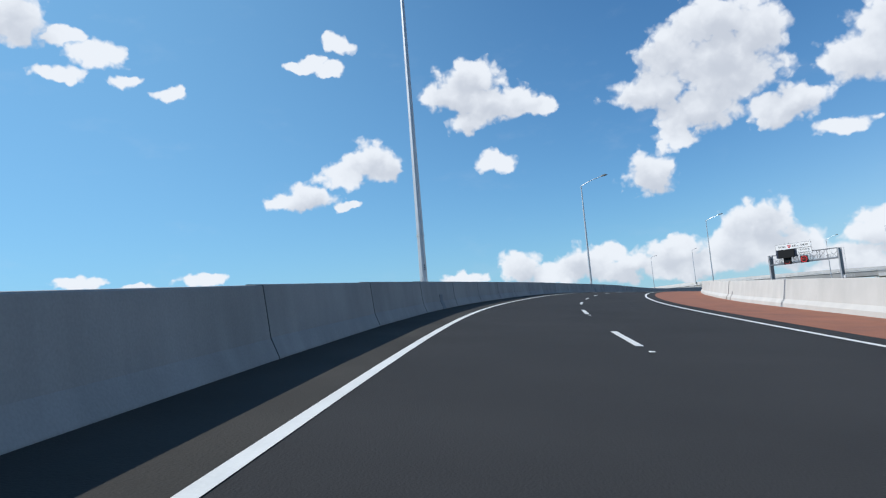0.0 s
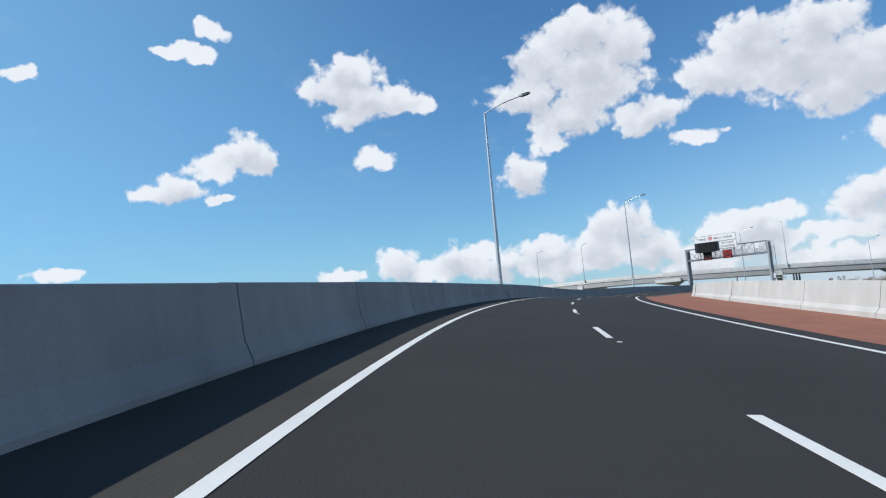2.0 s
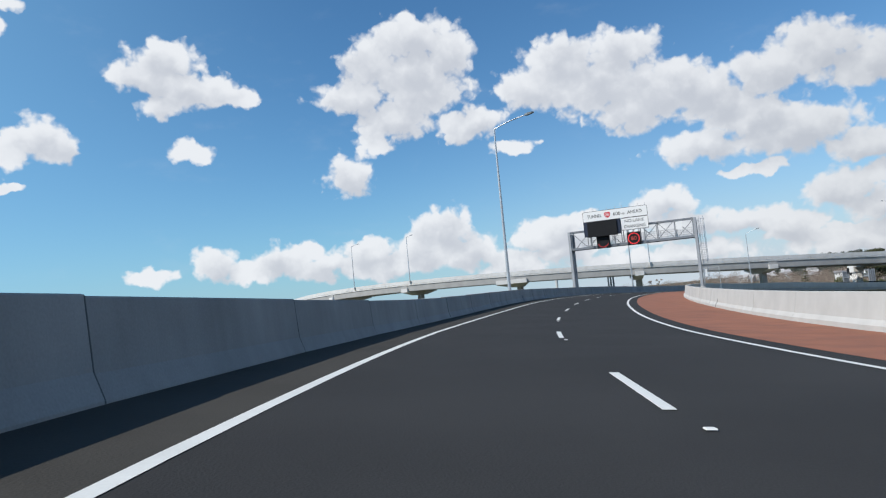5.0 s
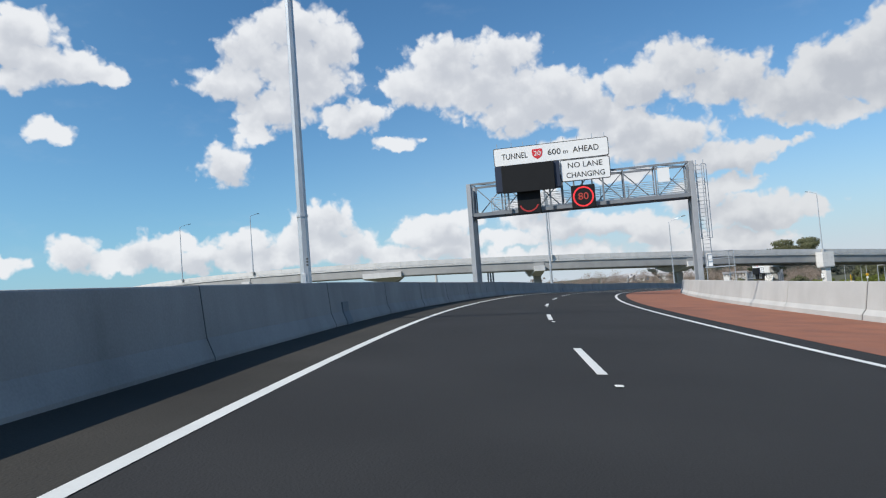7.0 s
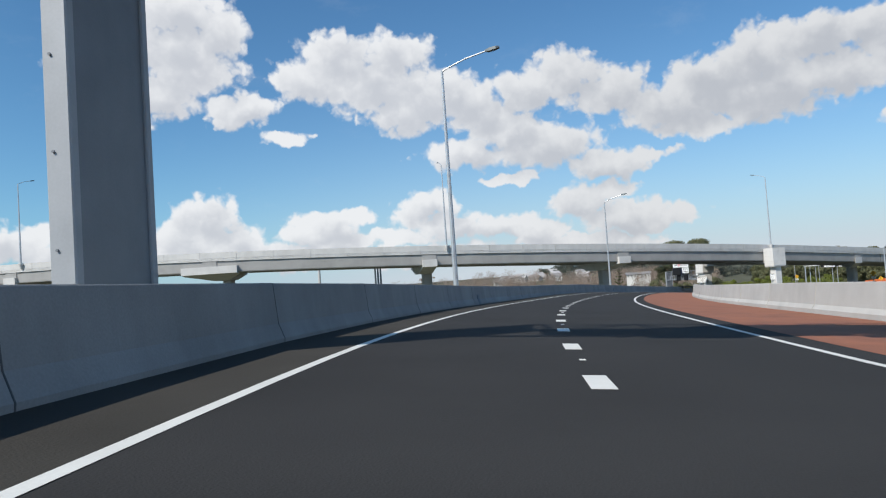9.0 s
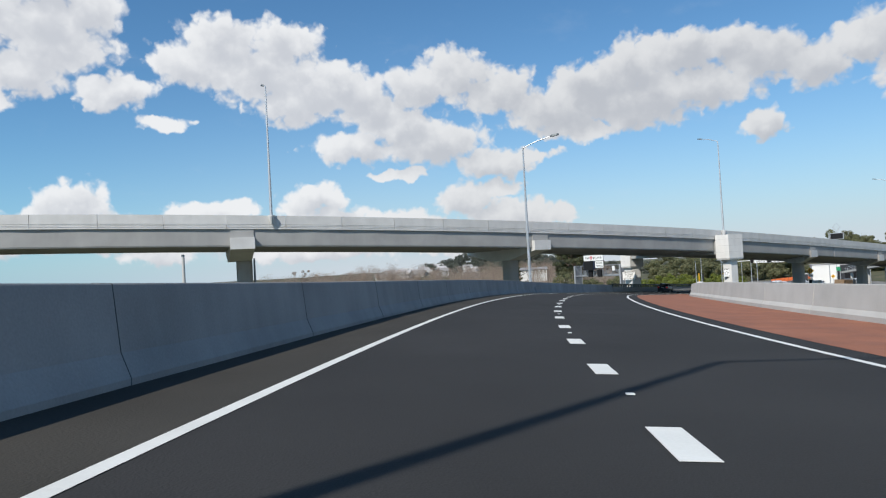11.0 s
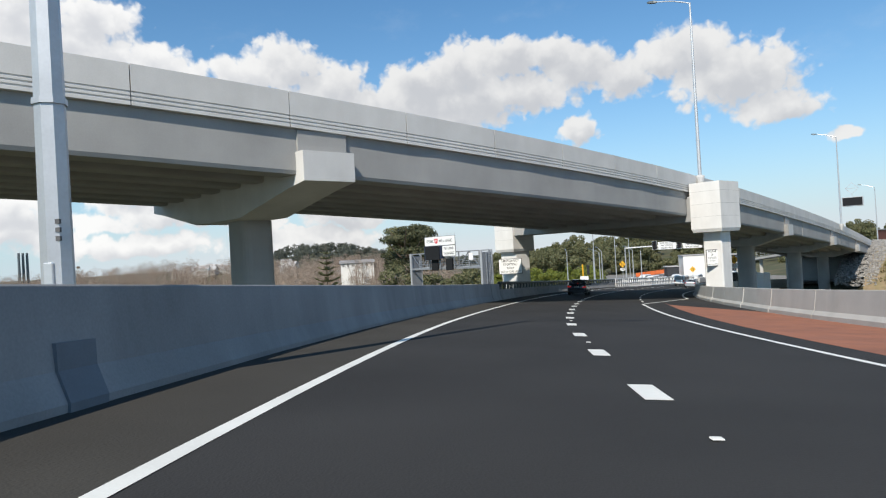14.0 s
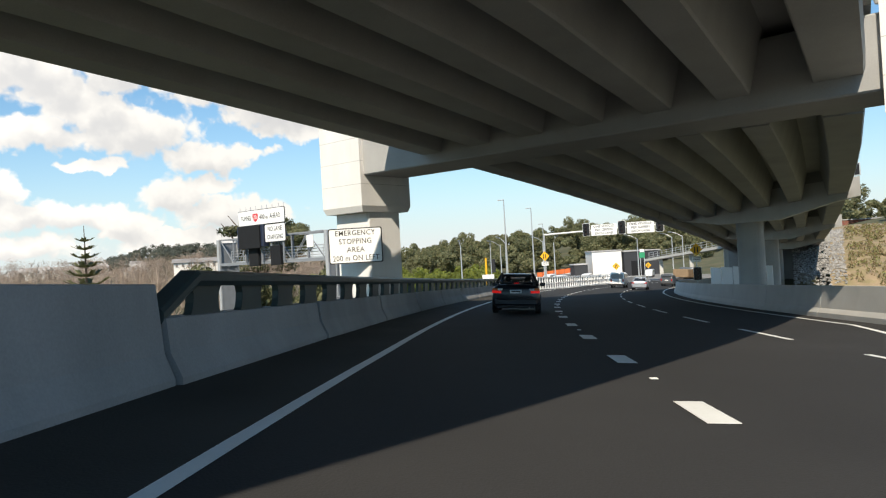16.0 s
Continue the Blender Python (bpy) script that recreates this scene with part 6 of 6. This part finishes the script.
def trunk_mesh(rng, h, r, limbs, spread_):
    bm = bmesh.new()
    tube(bm, (0, 0, -1), (0, 0, h * 0.55), r, r * 0.55, 8)
    for k in range(limbs):
        a = 2 * math.pi * k / limbs + rng.uniform(-0.4, 0.4)
        z = h * rng.uniform(0.25, 0.5)
        p = (spread_ * 0.45 * math.cos(a), spread_ * 0.45 * math.sin(a), z + h * 0.2)
        q = (spread_ * 0.8 * math.cos(a + 0.2), spread_ * 0.8 * math.sin(a + 0.2), z + h * 0.36)
        tube(bm, (0, 0, z), p, r * 0.45, r * 0.28, 6)
        tube(bm, p, q, r * 0.28, r * 0.1, 5)
    return mesh_of(bm, M_BARK)


def tree(m, seed, w, h, mat, label, group="", count=2600, size=0.35, flat=0.6, n=14, upright=0.0, thin=1.0, name="tree"):
    rng = np.random.default_rng(seed)
    t = thing(name, m, label, "tree", group)
    part("trunk", trunk_mesh(rng, h, h * 0.025 + 0.08, 6, w), None, t)
    part("crown", leaf_mesh(leaves(rng, crown_lobes(rng, w, h, n, flat), count, size, upright, thin), mat), None, t)
    return t


# the great flat-topped conifer on the rise
tree(pose(575, 418.7, ground_z(575, 418.7)), 3, 19, 34, M_LEAF, "large dark flat-topped conifer on the rise", count=20000, size=0.4, flat=0.38, n=22)


# the open-crowned pine behind the second gantry
tree(pose(327.3, 296.8, ground_z(327.3, 296.8)), 14, 8.8, 25, M_PINE, "tall open-crowned dark pine behind the sign gantry", count=11000, size=0.22, flat=0.3, n=24)


def norfolk(m):
    t = thing("tree", m, "tall Norfolk pine with tiered upswept branches", "tree")
    rng = np.random.default_rng(11)
    bm = bmesh.new()
    tube(bm, (0, 0, -1), (0, 0, 15.2), 0.24, 0.03, 8)
    part("trunk", bm, M_BARK, t)
    v = []
    z, k = 2.6, 0
    while z < 14.4:
        reach = 0.4 + 4.0 * (1 - (z - 2.6) / 12.4) ** 1.05
        for j in range(6):
            a = j * math.pi / 3 + k * 0.45 + rng.uniform(-0.1, 0.1)
            long = reach * rng.uniform(0.85, 1.1)
            side = np.array((-math.sin(a), math.cos(a), 0.0))
            for q in np.linspace(0.12, 1, max(6, int(reach * 9))):
                c = np.array((long * q * math.cos(a), long * q * math.sin(a), z + 0.30 * long * q - 0.10 * long * math.sin(q * 3.1)))
                w = (0.30 + 0.16 * reach * 0.7) * math.sin(min(1.0, q * 1.6 + 0.15) * 2.6)
                for sg in (-1, 1):      # flat sprays either side of the branch
                    tip = c + side * sg * w * rng.uniform(0.7, 1.2) + np.array((math.cos(a), math.sin(a), 0.55)) * w * 0.7
                    d = np.array((math.cos(a), math.sin(a), 0.5)) * 0.10
                    v += [c - d, c + d, tip + d * 0.6 + np.array((0, 0, 0.04)), tip - d * 0.6]
        z += 1.15 - 0.03 * k
        k += 1
    part("crown", leaf_mesh(np.array(v), M_LEAF), None, t)


norfolk(pose(259, 278, -10.8))


def woodland(name, seed, spots, mat, label, per, size, upright=0.0, thin=1.0, n=5):
    """Joined crowns of many trees that nobody could count: spots of (x, y, width, height)."""
    rng = np.random.default_rng(seed)
    vs = []
    for x, y, w, h in spots:
        lob = crown_lobes(rng, w, h, n, 0.75, 0.2 if thin > 0.5 else 0.3)
        v = leaves(rng, lob, per, size, upright, thin)
        base = np.array((x, y, ground_z(x, y) - 0.06 * h))
        vs.append(v + base)
        stems = []
        for k in range(10 if thin < 0.5 else 1):      # trunk, and the limbs of a bare tree
            a, r = rng.uniform(0, 2 * math.pi), 0 if k == 0 else w * rng.uniform(0.3, 0.9)
            foot, tip = np.array((0, 0, 0 if k == 0 else h * 0.25)), np.array((r * math.cos(a), r * math.sin(a), h * rng.uniform(0.45, 0.72)))
            side = np.array((0.7, -0.7, 0)) * h * (0.012 if k == 0 else 0.005)
            stems += [foot - side, foot + side, tip + side * 0.3, tip - side * 0.3]
        vs.append(np.array(stems) + base)
    ob = new(name, leaf_mesh(np.concatenate(vs), mat))
    return tagged(ob, label, "trees", kind="stuff")


def scatter(seed, n, ox, oy, az0, az1, d0, d1, w, h):
    rng = np.random.default_rng(seed)
    out = []
    for _ in range(n):
        a, d = radians(rng.uniform(az0, az1)), math.sqrt(rng.uniform(d0 * d0, d1 * d1))
        k = rng.uniform(0.7, 1.25)
        out.append((ox + d * math.sin(a), oy + d * math.cos(a), w * k, h * k * rng.uniform(0.85, 1.15)))
    return out


woodland("woodland", 21, scatter(1, 230, 200, 225, 70, 96, 215, 350, 4.6, 10), M_LEAF, "dense dark evergreen trees covering the hill", 1500, 0.25)
woodland("woodland", 22, scatter(2, 64, 200, 225, 66, 80, 165, 215, 3.2, 5.5), M_BRIGHT, "bright yellow-green shrubs below the wooded hill", 900, 0.2)
bare = [q for q in scatter(3, 440, 172, 218, 14, 67, 120, 450, 4.8, 12.0) if not (math.hypot(q[0] - 172, q[1] - 218) < 210 and 45 < math.degrees(math.atan2(q[0] - 172, q[1] - 218)) < 51)]
woodland("woodland", 23, bare, M_TWIG, "bare brown winter trees across the valley", 1250, 0.32, 0.2, 0.055, 8)
row = []
rng = np.random.default_rng(41)
for k in range(170):      # thicket beyond the barrier, rising to the east; heights fitted to the camera's view
    az_, d_ = rng.uniform(36.0, 62.0), rng.uniform(225, 330)
    x, y = 137 + d_ * math.sin(radians(az_)), 204 + d_ * math.cos(radians(az_))
    crest = np.interp(az_, (36, 38, 42, 47, 53, 57, 62), (0.2, 0.35, 0.85, 0.95, 0.8, 0.9, 0.9)) * rng.uniform(0.35, 1.0)
    row.append((x, y, rng.uniform(2.6, 4.6), (2.4 + d_ * math.tan(radians(crest)) - ground_z(x, y)) / 0.9))
woodland("woodland", 30, row, M_TWIG, "bare brown winter trees in a thicket beyond the barrier", 1500, 0.3, 0.2, 0.055, 9)
woodland("woodland", 24, scatter(4, 330, 172, 218, 50, 63.5, 470, 710, 5.0, 7.5), M_HAZY_LEAF, "dark trees along the far hill", 420, 0.36)
woodland("woodland", 28, scatter(9, 70, 172, 218, 62, 72, 460, 700, 6.0, 8), M_HAZY_LEAF, "dark trees along the far skyline", 400, 0.42)
woodland("woodland", 25, scatter(5, 90, 200, 225, 96, 114, 200, 330, 4.5, 8), M_LEAF, "dark evergreen trees around the red-brown building", 900, 0.27)
woodland("woodland", 26, scatter(6, 34, 172, 218, 61.5, 69, 100, 150, 3.4, 11), M_LEAF, "mixed evergreen trees behind the second gantry", 1500, 0.2)
woodland("woodland", 27, scatter(7, 40, 60, 120, -40, 24, 420, 700, 6.0, 8), M_HAZY_LEAF, "low dark trees on the skyline", 200, 0.7)
woodland("woodland", 29, [(136.9 + 430 * math.sin(radians(q)), 203.7 + 430 * math.cos(radians(q)), 2.2, 20) for q in (39.0, 39.3, 39.9, 40.2, 40.5)], M_TWIG, "narrow bare poplars on the skyline", 1400, 0.3, 0.6, 0.08)
rng = np.random.default_rng(31)
lob = []
for k in range(900):
    az_, d = rng.uniform(105.8, 128), rng.uniform(116, 152)
    q = rng.uniform(0.35, 0.75)
    p = bank_at(az_, d, q * 0.5)
    lob.append((p.x, p.y, p.z, q, q, q))
tagged(new("scrub", leaf_mesh(leaves(rng, lob, 40000, 0.15, 0.5, 0.45), M_SCRUB)), "low dry scrub planted over the bank", "shrubs", kind="stuff")

# ================= houses on the hill =================
def house_meshes(w, d, h):
    wall = bmesh.new()
    box(wall, -w / 2, w / 2, -d / 2, d / 2, -2, h)
    sweep(wall, [[(x, -d / 2, h - 0.1), (x, 0, h + d * 0.3 - 0.15), (x, d / 2, h - 0.1)] for x in (-w / 2, w / 2)], closed=True, caps=True)
    roof = bmesh.new()
    e = 0.5
    sweep(roof, [[(x, -d / 2 - e, h - 0.25), (x, 0, h + d * 0.3), (x, d / 2 + e, h - 0.25), (x, d / 2 + e, h - 0.45), (x, 0, h + d * 0.3 - 0.2), (x, -d / 2 - e, h - 0.45)] for x in (-w / 2 - e, w / 2 + e)], closed=True, caps=True)
    win = bmesh.new()
    box(win, -0.9, 0.9, -0.05, 0.05, -0.7, 0.7)
    return mesh_of(wall, M_HOUSE), mesh_of(roof, M_ROOF), mesh_of(win, M_GLASS)


HOUSE_SIZES = ((8.5, 6.5, 3.6), (12, 7, 2.8), (7, 7, 4.6))
kinds = [house_meshes(*q) for q in HOUSE_SIZES]
rng = np.random.default_rng(8)
spots = [(rng.uniform(45.0, 54.5), rng.uniform(400, 590)) for _ in range(20)] + [(rng.uniform(56, 61), rng.uniform(300, 330)) for _ in range(3)]
house_proto = {}
for az_, d_ in spots:
    x, y = 172 + d_ * math.sin(radians(az_)), 218 + d_ * math.cos(radians(az_))
    kd = int(rng.integers(0, 3))
    m = pose(x, y, ground_z(x, y) + rng.uniform(-0.6, 0.4), 0, 0, -az_ + rng.uniform(-50, 50))
    if kd not in house_proto:
        t = thing("house", m, "pale weatherboard house with a pitched roof on the hillside", "house", "houses on the hill")
        wl, rf, wn = kinds[kd]
        part("wall", wl, None, t), part("roof", rf, None, t)
        w_, d__, hh = HOUSE_SIZES[kd]
        for fx in (-0.28, 0.28):
            part("window", wn, None, t, m=pose(fx * w_, -d__ / 2, hh * 0.55))
        house_proto[kd] = t
    else:
        copy_thing(house_proto[kd], m)
# long white building among the bare trees
white = thing("building", upright_pose((343.3, 327.9, -0.97), (348.7, 319.6, -0.97)), "long low white building among bare brown trees", "building")
LONG, TALL_ = 9.9, 1.7
bm = bmesh.new()
box(bm, 0, LONG, 0, 6, -6, TALL_)
part("wall", bm, M_HOUSE, white)
bm = bmesh.new()
sweep(bm, [[(x, -0.4, TALL_ - 0.05), (x, 3, TALL_ + 0.9), (x, 6.4, TALL_ - 0.05)] for x in (-0.4, LONG + 0.4)], closed=True, caps=True)
part("roof", bm, M_ROOF, white)
for k in range(7):
    bm = bmesh.new()
    box(bm, LONG * (k + 0.3) / 7, LONG * (k + 0.7) / 7, -0.04, 0.04, TALL_ * 0.35, TALL_ * 0.75)
    part("window", bm, M_GLASS, white)
# slim chimneys on the skyline
ch = thing("chimney", pose(588, 817, GROUND), "three slim dark chimneys on the skyline", "chimney")
for x in (-4, 0, 4):
    bm = bmesh.new()
    tube(bm, (x, 0, 0), (x, 0, 36), 1.3, 1.0, 10)
    part("flue", bm, M_DARKSTEEL, ch)
# tall single stack, pale in the sun
stack = thing("chimney", pose(498, 805, GROUND - 2), "tall slim pale chimney stack on the skyline", "chimney")
bm = bmesh.new()
tube(bm, (0, 0, 0), (0, 0, 41), 1.7, 1.35, 14)
part("flue", bm, M_PALE, stack)
bm = bmesh.new()
tube(bm, (0, 0, 41), (0, 0, 43), 1.45, 1.45, 14)
part("cap", bm, M_DARKSTEEL, stack, "dark steel cap")
